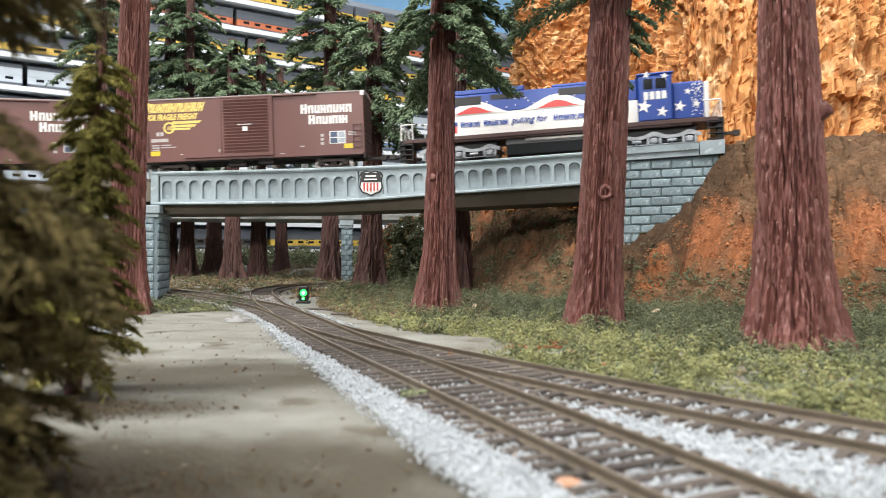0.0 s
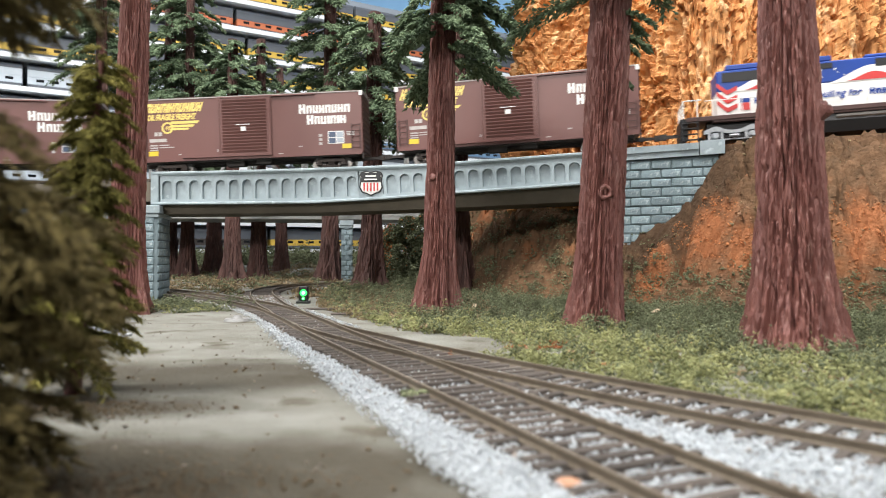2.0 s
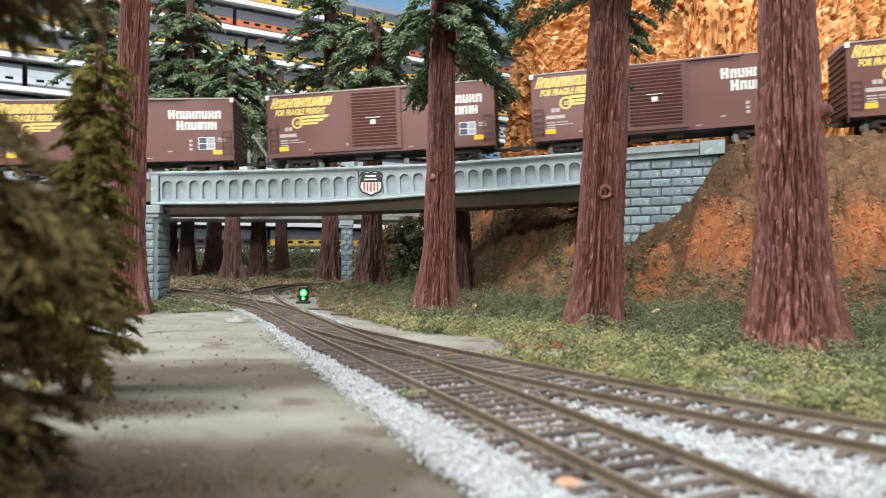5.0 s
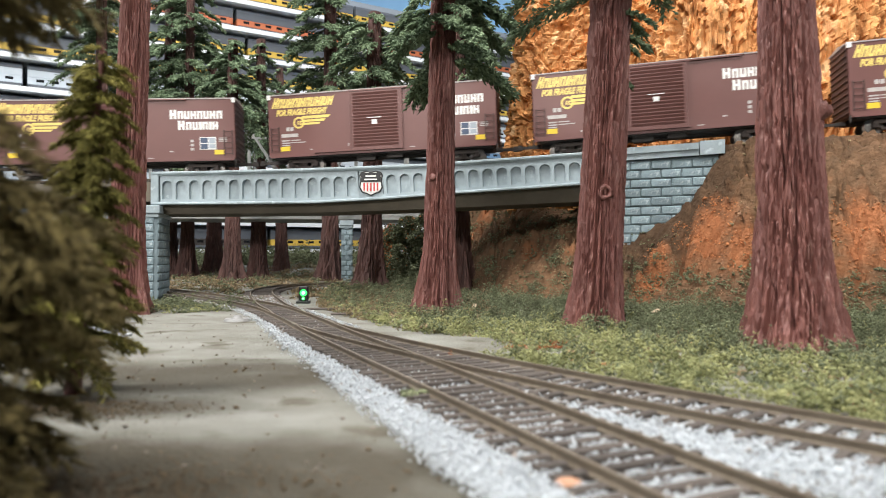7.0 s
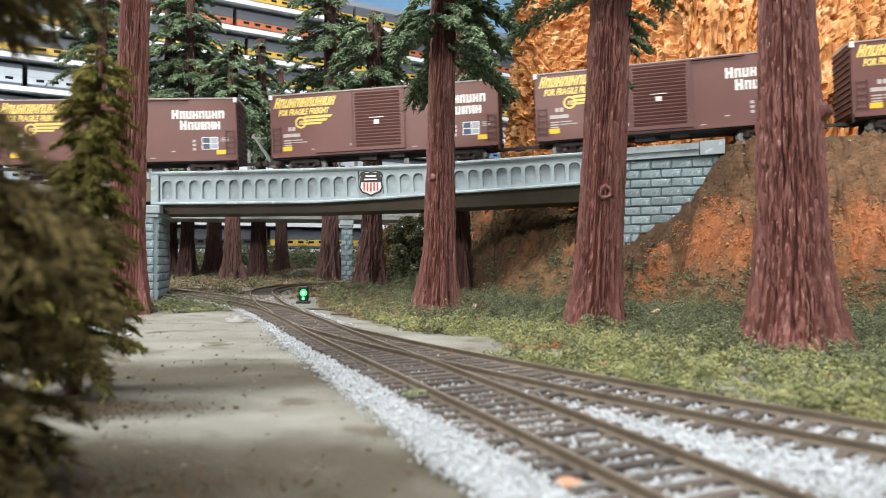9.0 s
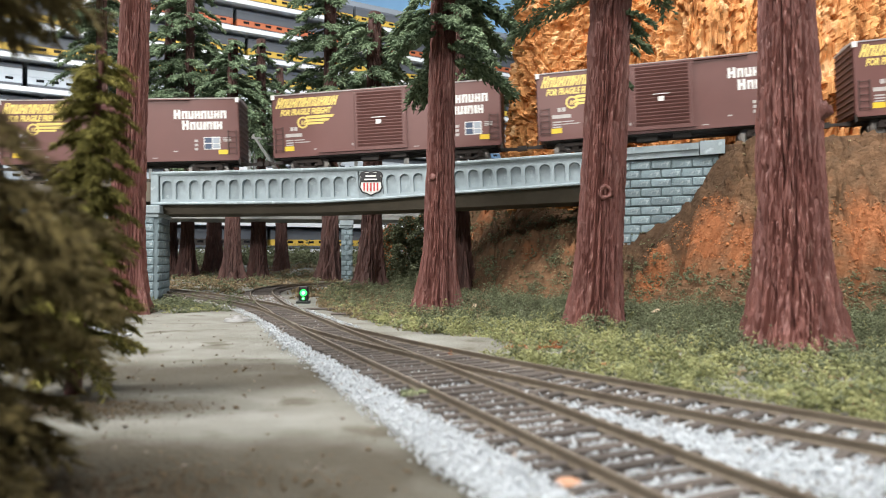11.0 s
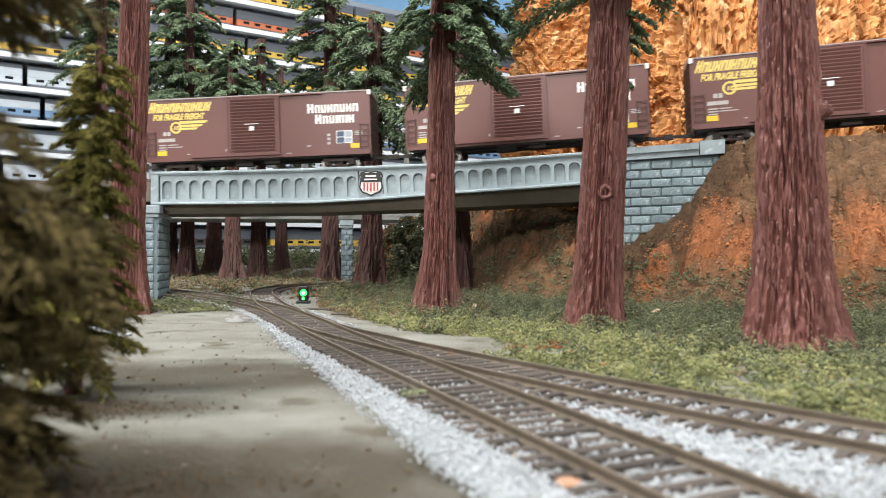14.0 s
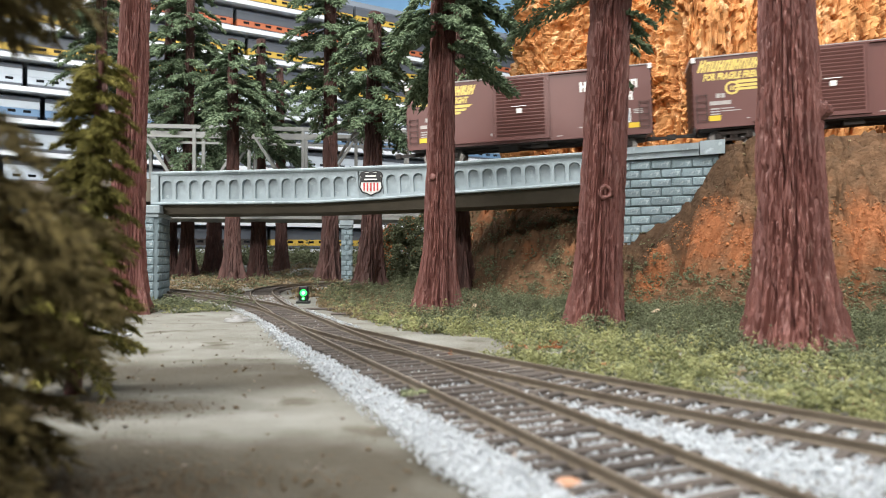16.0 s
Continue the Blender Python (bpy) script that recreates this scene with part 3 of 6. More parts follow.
def bridge():
    root = thing("railway_bridge", "pale blue-grey concrete girder bridge with arched panels", "railway bridge")
    top = lambda s: girder_z(s)[0]
    off = lambda dz: (lambda s: girder_z(s)[0] + dz)
    A, B = -0.073, 0.275
    low = lambda dz: (lambda s: girder_z(s)[1] + dz)
    under = lambda s: girder_z(s)[2]
    part("girder", sweep("girder", A, B, slab(FACE + 0.0024, FACE + 0.0065, low(0.0008), off(-0.001))), M["concrete"], root)
    part("top_flange", sweep("top_flange", A, B, lambda s: [(FACE - 0.0006, top(s) - 0.0031), (FACE + 0.007, top(s) - 0.0031), (FACE + 0.007, top(s)), (FACE - 0.0012, top(s)), (FACE - 0.0018, top(s) - 0.0005), (FACE - 0.0018, top(s) - 0.0016)]), M["concrete"], root)
    part("bottom_flange", sweep("bottom_flange", A, B, lambda s: [(FACE - 0.0012, low(0)(s)), (FACE + 0.007, low(0)(s)), (FACE + 0.007, low(0.0022)(s)), (FACE - 0.0006, low(0.0022)(s)), (FACE - 0.0018, low(0.0014)(s)), (FACE - 0.0018, low(0.0004)(s))]), M["concrete"], root)
    part("far_girder", sweep("far_girder", A, B, slab(0.020, 0.0265, low(0), top)), M["concrete"], root)
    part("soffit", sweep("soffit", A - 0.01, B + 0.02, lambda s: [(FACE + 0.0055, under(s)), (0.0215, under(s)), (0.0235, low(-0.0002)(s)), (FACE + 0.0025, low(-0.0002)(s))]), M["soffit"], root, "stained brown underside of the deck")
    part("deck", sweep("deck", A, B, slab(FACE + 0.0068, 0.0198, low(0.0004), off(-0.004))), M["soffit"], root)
    me = arch_panel_mesh(0.01035, 0.0200, 0.0039, 0.0122, 0.0023)
    s = A + 0.0118
    while s < B:
        p, h = line(s, FACE), float(heading(s))
        if not 0.0895 < s < 0.1035:
            z0 = girder_z(s)[1] + 0.0020
            tall = (girder_z(s)[0] - 0.0029 - z0) / 0.0200
            rise = math.atan2(girder_z(s + 0.005)[1] - girder_z(s - 0.005)[1], 0.01)
            part("arch_panel", me, M["concrete"], root, at=Matrix.Translation((p.x, p.y, z0)) @ Matrix.Rotation(h, 4, "Z") @ Matrix.Rotation(-rise, 4, "Y") @ Matrix.Diagonal((1, 1, tall, 1)))
        s += 0.01035
    p = line(A + 0.0025, FACE)
    part("end_post", boxes((-0.0030, 0.0030, -0.0014, 0.010, 0.0704, 0.0955), bevel=0.0006), M["concrete"], root, at=Matrix.Translation((p.x, p.y, 0)) @ Matrix.Rotation(float(heading(A)), 4, "Z"))
    # shield-shaped railway emblem in red, white and black, as plain shapes
    c, h = line(0.0985, FACE - 0.0004), float(heading(0.0985))
    at = Matrix.Translation((c.x, c.y, 0.0858)) @ Matrix.Rotation(h, 4, "Z") @ Matrix.Diagonal((1.12, 1, 0.96, 1))
    part("emblem_plate", boxes((-0.0082, 0.0082, 0.0003, 0.0040, -0.0110, 0.0118)), M["concrete"], root, at=at)

    def shield(sc, y):
        bm = bmesh.new()
        pts = [(-0.0062, 0.0082), (-0.0030, 0.0092), (0, 0.0085), (0.0030, 0.0092), (0.0062, 0.0082), (0.0074, 0.0060), (0.0068, 0.0020), (0.0074, -0.0030), (0.0058, -0.0062), (0.0025, -0.0076), (0, -0.0090), (-0.0025, -0.0076), (-0.0058, -0.0062), (-0.0074, -0.0030), (-0.0068, 0.0020), (-0.0074, 0.0060)]
        bm.faces.new([bm.verts.new((x * sc, y, z * sc)) for x, z in pts])
        r = bmesh.ops.extrude_face_region(bm, geom=bm.faces[:])
        bmesh.ops.translate(bm, verts=[v for v in r["geom"] if isinstance(v, bmesh.types.BMVert)], vec=(0, 0.0004, 0))
        bmesh.ops.recalc_face_normals(bm, faces=bm.faces[:])
        return bm

    em = part("emblem", shield(1.10, -0.0002), M["black"], root, "black, white and red striped shield", at=at)
    part("emblem_field", shield(0.97, -0.0006), M["white"], em)
    part("emblem_band", boxes((-0.0068, 0.0068, -0.0009, -0.0007, 0.0012, 0.0084)), M["black"], em)
    for i in range(5):
        x = -0.0046 + i * 0.0023
        part("emblem_stripe", boxes((x - 0.00045, x + 0.00045, -0.0011, -0.0007, -0.0062 + abs(x) * 0.15, 0.0006)), M["red"], em)
    for z, half in ((0.0052, 0.0036), (0.0026, 0.0044)):
        part("emblem_word", boxes((-half, half, -0.0012, -0.0009, z, z + 0.0011)), M["white"], em)
    return root


bridge()


def brick_mesh(w, h, d, seed):
    rng = random.Random(seed)
    bm = bmesh.new()
    box(bm, -w / 2, w / 2, -d, 0.001, -h / 2, h / 2, bevel=min(w, h) * 0.12)
    for v in bm.verts:
        if v.co.y < -d * 0.5:
            v.co.y += rng.uniform(-0.25, 0.35) * d
            v.co.x += rng.uniform(-0.03, 0.03) * w
            v.co.z += rng.uniform(-0.05, 0.05) * h
    me = bpy.data.meshes.new("brick")
    bm.to_mesh(me)
    bm.free()
    me.materials.append(M["brick"])
    return me


BRICKS = [brick_mesh(0.0128, 0.0057, 0.0011, i) for i in range(6)]
HALVES = [brick_mesh(0.0061, 0.0057, 0.0011, 10 + i) for i in range(4)]


def abutment():
    """Stone-block retaining wall at the bridge's end."""
    root = thing("bridge_abutment", "blue-grey stone block abutment wall under the upper track", "abutment wall")
    F = FACE + 0.001
    top = lambda s: girder_z(s)[0] + 0.0006
    part("core", sweep("core", 0.262, 0.345, slab(F, 0.022, -0.01, lambda s: top(s) - 0.009)), M["mortar"], root)
    part("coping", sweep("coping", 0.262, 0.331, slab(F - 0.0024, 0.020, lambda s: top(s) - 0.0085, lambda s: top(s) - 0.0045)), M["concrete"], root)
    part("cap", sweep("cap", 0.262, 0.331, slab(F - 0.0034, 0.020, lambda s: top(s) - 0.0044, top)), M["concrete"], root)
    part("end_block", sweep("end_block", 0.3315, 0.347, slab(F - 0.0036, 0.020, lambda s: top(s) - 0.0085, lambda s: top(s) + 0.0008)), M["concrete"], root)
    rng = random.Random(3)
    row = 0
    z = 0.0935
    while z > 0.02:
        s = 0.2670 + (0.0067 if row % 2 else 0.0)
        while s < 0.347:
            p = line(s, F)
            part("brick", BRICKS[rng.randrange(6)], M["brick"], root, at=Matrix.Translation((p.x, p.y, z + (s - 0.29) * 0.02)) @ Matrix.Rotation(float(heading(s)), 4, "Z"))
            s += 0.0133
        z -= 0.00622
        row += 1


abutment()


def pier(x, y, w, d, top, turn, label, rows_h=0.0062):
    root = thing("bridge_pier", label, "bridge pier", at=pose(x, y, 0, 0, 0, turn))
    part("core", boxes((-w / 2, w / 2, 0, d, -0.012, top - 0.001)), M["mortar"], root)
    part("capital", boxes((-w / 2 - 0.0022, w / 2 + 0.0022, -0.0028, d + 0.0028, top - 0.0065, top - 0.0005), (-w / 2 - 0.0012, w / 2 + 0.0012, -0.0017, d + 0.0017, top - 0.0095, top - 0.0066), bevel=0.0004), M["concrete"], root)
    rng = random.Random(8)
    z, row = 0.0, 0
    while z < top - 0.012:
        for face in range(2):
            L = w if face == 0 else d
            m0 = Matrix.Identity(4) if face == 0 else Matrix.Translation((w / 2, 0, 0)) @ Matrix.Rotation(radians(90), 4, "Z") @ Matrix.Translation((w / 2, 0, 0))
            u = -w / 2 + (0.0033 if row % 2 else 0.0067)
            while u < L - w / 2 - 0.002:
                half = u + 0.0067 > L - w / 2
                me = HALVES[rng.randrange(4)] if half or (row % 2 and u < -w / 2 + 0.005) else BRICKS[rng.randrange(6)]
                wide = 0.0061 if me in HALVES else 0.0128
                if u + wide / 2 > L - w / 2 + 0.003:
                    me = HALVES[rng.randrange(4)]
                part("brick", me, M["brick"], root, at=m0 @ pose(u, 0, z + 0.003))
                u += (0.0066 if L < 0.02 else 0.0098) if row % 2 and u < -w / 2 + 0.005 else 0.0133 if not half else 0.0066
        z += rows_h
        row += 1
    return root


pier(-0.2235, 0.495, 0.0155, 0.046, 0.0702, 12, "blue-grey stone block pier under the bridge's end")
pier(-0.1175, 0.80, 0.0125, 0.04, 0.074, 8, "grey stone block pier among the redwood trunks")

# ---- upper track ----
up = thing("railway_track", "model track laid across the bridge and along the hillside", "railway track")
US = np.arange(-1.9, 2.0, 0.006)
UP3 = np.array([line(s, 0, -0.0025) for s in US])
UN = np.array([(math.sin(float(heading(s))), -math.cos(float(heading(s)))) for s in US])
for o in (-GAUGE / 2, GAUGE / 2):
    part("rail", rail_mesh(UP3, UN, o), M["rail"], up)
for s in np.arange(-0.16, 0.62, 0.0066):
    p = line(s, 0, -0.0043)
    part("tie", TIE_ME, M["tie"], up, at=Matrix.Translation(p) @ Matrix.Rotation(float(heading(s)) + radians(90), 4, "Z"))
tagged(part("roadbed", sweep("roadbed", -1.9, -0.075, lambda s: [(-0.024, line(s).z - 0.02 if s > -0.36 else -0.03), (0.024, line(s).z - 0.02 if s > -0.36 else -0.03), (0.019, line(s).z - 0.0044), (-0.019, line(s).z - 0.0044)]), M["soffit"], None, "plain brown raised roadbed under the upper track"), "", "roadbed", kind="structure")
tagged(part("roadbed", sweep("roadbed", 0.35, 1.95, lambda s: [(-0.022, line(s).z - 0.03 if s < 0.6 else -0.03), (0.03, line(s).z - 0.03 if s < 0.6 else -0.03), (0.024, line(s).z - 0.0044), (-0.018, line(s).z - 0.0044)]), M["hill"], None, "plain brown raised roadbed under the upper track"), "", "roadbed", kind="structure")


# ---- trees ----
def trunk_mesh(h, r0, r1, flare, lean, seed, segs=110, rings=150, bark="bark", flute=1.0, root=(0.0, 0.0)):
    """A tapered redwood trunk with root folds and bark in long plates; root: (share, azimuth) of a stronger root."""
    verts, faces = [], []
    o = seed * 7.3
    for j in range(rings):
        t = (j / (rings - 1)) ** 1.25
        z = h * t
        r = r0 + (r1 - r0) * t
        fl = math.exp(-z / (1.2 * flare + 0.008))
        cx, cy = lean[0] * t, lean[1] * t
        for i in range(segs):
            a = 2 * math.pi * i / segs
            ca, sa = math.cos(a), math.sin(a)
            fold = noise.noise(Vector((ca * 1.7 + o, sa * 1.7, z * 5)))
            w = 0.35 * noise.noise(Vector((ca * 3, sa * 3, z * 45 + o)))
            n1 = noise.noise(Vector((ca * 3.6 + o + w, sa * 3.6 + w, z * 11)))
            n2 = noise.noise(Vector((ca * 8 + o + w, sa * 8 - w, z * 30)))
            n3 = noise.noise(Vector((ca * 17 - o + w, sa * 17, z * 75)))
            chip = noise.noise(Vector((ca * 24 + o, sa * 24, z * 210)))
            cut = 0.20 * math.exp(-(n1 / 0.075) ** 2) + 0.14 * math.exp(-(n2 / 0.10) ** 2) + 0.08 * math.exp(-(n3 / 0.13) ** 2)
            lobe = 1.0 + root[0] * max(0.0, math.cos(a - root[1])) ** 2
            rr = r * (1.07 + 0.08 * fold - cut + 0.08 * n2 + 0.05 * chip) + flare * fl * lobe * (0.75 + 1.1 * flute * fold + 0.25 * n1)
            verts.append((cx + ca * rr, cy + sa * rr, z - 0.003))
    for j in range(rings - 1):
        for i in range(segs):
            a, b = j * segs + i, j * segs + (i + 1) % segs
            faces.append((a, b, b + segs, a + segs))
    faces.append(tuple(range((rings - 1) * segs, rings * segs)))
    return mesh_of("trunk", verts, faces, M[bark], False)


def crown_arrays(h, levels, rng, lean, reach, crumb, per, droop=0.35):
    """Drooping sprays of needles round the trunk; levels: (height, reach factor, number, lowest azimuth, highest azimuth)."""
    C, Z, sticks, A = [], [], [], []
    for z, k, num, a0, a1 in levels:
        for _ in range(num):
            a = radians(rng.uniform(a0, a1))
            L = reach * k * rng.uniform(0.65, 1.15)
            up = rng.uniform(0.05, 0.45)
            zz = z + rng.uniform(-0.006, 0.006)
            t0 = zz / h
            b0 = np.array([lean[0] * t0, lean[1] * t0, zz])
            way = np.array([math.cos(a), math.sin(a), 0])
            side = np.array([-way[1], way[0], 0])
            m = int(per * L / reach) + 4
            pts = [b0 + way * L * u + np.array([0, 0, 1]) * L * (up * u - (droop + up) * u * u) for u in np.linspace(0, 1, 6)]
            sticks.append(pts)
            u = rng.uniform(0.10, 1.0, m) ** 0.8
            p = b0 + way * (L * u)[:, None] + np.array([0, 0, 1]) * (L * (up * u - (droop + up) * u * u))[:, None]
            sgn = rng.choice([-1.0, 1.0], m)
            ang = rng.uniform(0.35, 1.0, m) * sgn
            tw = way * np.cos(ang)[:, None] + side * np.sin(ang)[:, None]
            tw[:, 2] = -rng.uniform(0.1, 0.75, m) * (0.4 + u)
            far = rng.uniform(0, 1, m) * L * (0.36 - 0.20 * u)
            p += tw * far[:, None]
            C.append(p)
            A.append(tw + rng.normal(size=(m, 3)) * 0.25)
            Z.append(crumb * rng.uniform(0.6, 1.4, m))
    return np.vstack(C), np.concatenate(Z), sticks, np.vstack(A)


def branch_bm(sticks, r):
    bm = bmesh.new()
    for pts in sticks:
        for k in range(len(pts) - 1):
            cyl(bm, pts[k], pts[k + 1], r * (1 - 0.15 * k), r * (1 - 0.15 * (k + 1)), 5)
    return bm


def tree(name, label, x, y, h, r0, r1, flare, lean, levels=(), reach=0.05, crumb=0.0022, per=60, seed=1, leaf="needle", z0=0.0, segs=220, rings=300, group="redwood trees", turn=0, droop=0.35, knots=(), bark="bark", foot=(0.0, 0.0)):
    rng = np.random.default_rng(seed)
    root = thing(name, label, "tree", group, at=pose(x, y, z0, 0, 0, 0))
    tr = part("trunk", trunk_mesh(h, r0, r1, flare, lean, seed, segs, rings, bark, root=foot), M[bark], root)
    for kz, ka, kr, ring in knots:
        bm = bmesh.new()
        if ring:
            # a healed branch scar: a swollen ring with a hollow middle
            n, m = 24, 10
            g = [[bm.verts.new((0.0004 + kr * 0.36 * math.sin(2 * math.pi * j / m), (kr + kr * 0.36 * math.cos(2 * math.pi * j / m)) * math.cos(2 * math.pi * i / n), 1.15 * (kr + kr * 0.36 * math.cos(2 * math.pi * j / m)) * math.sin(2 * math.pi * i / n))) for j in range(m)] for i in range(n)]
            for i in range(n):
                for j in range(m):
                    bm.faces.new((g[i][j], g[(i + 1) % n][j], g[(i + 1) % n][(j + 1) % m], g[i][(j + 1) % m]))
            bmesh.ops.recalc_face_normals(bm, faces=bm.faces[:])
        else:
            bmesh.ops.create_icosphere(bm, subdivisions=3, radius=kr)
        for v in bm.verts:
            v.co *= 1 + 0.40 * noise.noise(v.co * 620) + 0.15 * noise.noise(v.co * 1500)
        rr = r0 + (r1 - r0) * kz / h
        part("knot", bm, M["bark"], tr, "gnarled burl on the bark", at=pose(lean[0] * kz / h + rr * 0.95 * math.cos(radians(ka)), lean[1] * kz / h + rr * 0.95 * math.sin(radians(ka)), kz, 0, 0, ka), smooth=True)
    if levels:
        C, Z, sticks, axes = crown_arrays(h, levels, rng, lean, reach, crumb, per, droop)
        n = len(C)
        long = 1.0 if leaf == "needle" else 1.5
        sq = np.stack([rng.uniform(1.3, 2.6, n) * long, rng.uniform(0.5, 0.9, n) / long, rng.uniform(0.3, 0.6, n) / long], 1)
        v, f = crumbs(C, Z, rng, 1.0, sq, axes)
        cr = part("crown", fast_mesh("crown", v, f, M[leaf]), M[leaf], root, "dark green needle sprays" if leaf == "needle" else "")
        part("limb", branch_bm(sticks, 0.0007 if leaf == "needle" else 0.0004), M["bark" if leaf == "needle" else "twig"], cr)
    return root


def rings_of(z0, z1, n, k0, k1, num, a0=0, a1=360):
    return [(z0 + (z1 - z0) * i / max(1, n - 1), k0 + (k1 - k0) * i / max(1, n - 1), num, a0, a1) for i in range(n)]


RED = "tall reddish-brown furrowed redwood trunk with drooping green sprays"
BARE = "tall reddish-brown furrowed redwood trunk with a flared foot"
tree("redwood_tree", RED, -0.0028, 0.362, 0.34, 0.0078, 0.0050, 0.0085, (0.006, 0), rings_of(0.141, 0.184, 4, 1.0, 1.0, 7) + rings_of(0.21, 0.31, 3, 0.6, 0.4, 3), 0.035, 0.0011, 620, 2, knots=((0.075, 235, 0.0020, False),))
tree("redwood_tree", RED, 0.0684, 0.292, 0.32, 0.0093, 0.0073, 0.0072, (0.014, 0), rings_of(0.160, 0.19, 3, 1.0, 0.9, 4) + rings_of(0.22, 0.30, 3, 0.6, 0.4, 3) + [(0.152, 0.95, 2, 165, 195), (0.140, 0.42, 2, -40, 20), (0.126, 0.33, 2, -30, 10), (0.114, 0.25, 1, -30, 0)], 0.045, 0.00095, 620, 3, knots=((0.0600, 264, 0.0021, True),))
tree("redwood_tree", "tall reddish furrowed redwood trunk with a side burl", 0.1240, 0.232, 0.30, 0.0122, 0.0036, 0.0080, (-0.006, 0), rings_of(0.20, 0.29, 4, 0.8, 0.5, 4), 0.05, 0.0013, 240, 5, knots=((0.083, -25, 0.0038, False),))
tree("redwood_tree", "tall reddish-brown redwood trunk beside the bridge pier", -0.1770, 0.366, 0.34, 0.0082, 0.0062, 0.0085, (0.010, 0), rings_of(0.22, 0.32, 4, 0.8, 0.5, 4), 0.05, 0.0014, 240, 6, foot=(2.2, 3.14))
tree("redwood_tree", "shaded reddish redwood trunk with green sprays behind the bridge", 0.0140, 0.548, 0.36, 0.0092, 0.006, 0.011, (-0.006, 0), rings_of(0.16, 0.34, 9, 1.0, 0.6, 6), 0.05, 0.0018, 160, 7, segs=72, rings=90, bark="bark_shaded")
for i, (x, y, h, r, lv) in enumerate((
    (-0.492, 0.95, 0.52, 0.010, rings_of(0.30, 0.50, 11, 1.05, 0.6, 8)),
    (-0.395, 0.95, 0.50, 0.010, rings_of(0.20, 0.48, 14, 1.1, 0.6, 7)),
    (-0.362, 0.93, 0.42, 0.009, rings_of(0.17, 0.41, 12, 1.2, 0.5, 7)),
    (-0.355, 1.02, 0.36, 0.011, rings_of(0.18, 0.35, 9, 1.1, 0.4, 7)),
    (-0.2441, 0.762, 0.285, 0.0088, rings_of(0.182, 0.278, 9, 0.90, 0.25, 8)),
    (-0.262, 0.93, 0.34, 0.0105, rings_of(0.18, 0.33, 9, 1.0, 0.2, 7)),
    (-0.255, 1.04, 0.33, 0.0095, rings_of(0.20, 0.32, 8, 0.8, 0.2, 6)),
    (-0.1393, 0.81, 0.46, 0.0100, rings_of(0.215, 0.44, 13, 0.85, 0.75, 7)),
    (-0.0705, 0.642, 0.272, 0.0108, rings_of(0.156, 0.258, 9, 0.80, 0.55, 6)),
)):
    tree("redwood_tree", "reddish-brown redwood with dark green sprays in the grove", x, y, h, r * 1.0, r * 0.55, 0.0105, ((i % 3 - 1) * 0.004, 0), lv, 0.062, 0.0016, 330, 20 + i, segs=72, rings=90, bark="bark_shaded")

PINE = "blurred olive-green model pine with dense brushy branches"
tree("pine_tree", PINE, -0.0735, 0.080, 0.105, 0.0025, 0.001, 0.001, (0, 0), rings_of(0.001, 0.010, 4, 0.80, 0.78, 15) + rings_of(0.012, 0.026, 5, 0.76, 0.80, 15) + rings_of(0.029, 0.043, 6, 0.90, 0.84, 18) + rings_of(0.045, 0.0505, 3, 0.76, 0.72, 14) + rings_of(0.0715, 0.082, 5, 0.82, 0.80, 17) + rings_of(0.080, 0.102, 4, 0.6, 0.4, 9), 0.0300, 0.0006, 320, 41, leaf="pine", segs=16, rings=20, group="pine trees", droop=0.25)
tree("pine_tree", "smaller yellow-green model pine with a bare tip", -0.0885, 0.157, 0.086, 0.0016, 0.0005, 0.001, (0.007, 0), rings_of(0.012, 0.077, 19, 0.92, 0.46, 15), 0.0135, 0.00050, 210, 42, leaf="pine_tip", segs=16, rings=20, group="pine trees", droop=0.3)
# ---- display shelves with passenger trains behind the layout ----
RACK = Matrix.Translation((-0.36, 1.50, 0)) @ Matrix.Rotation(radians(31), 4, "Z")


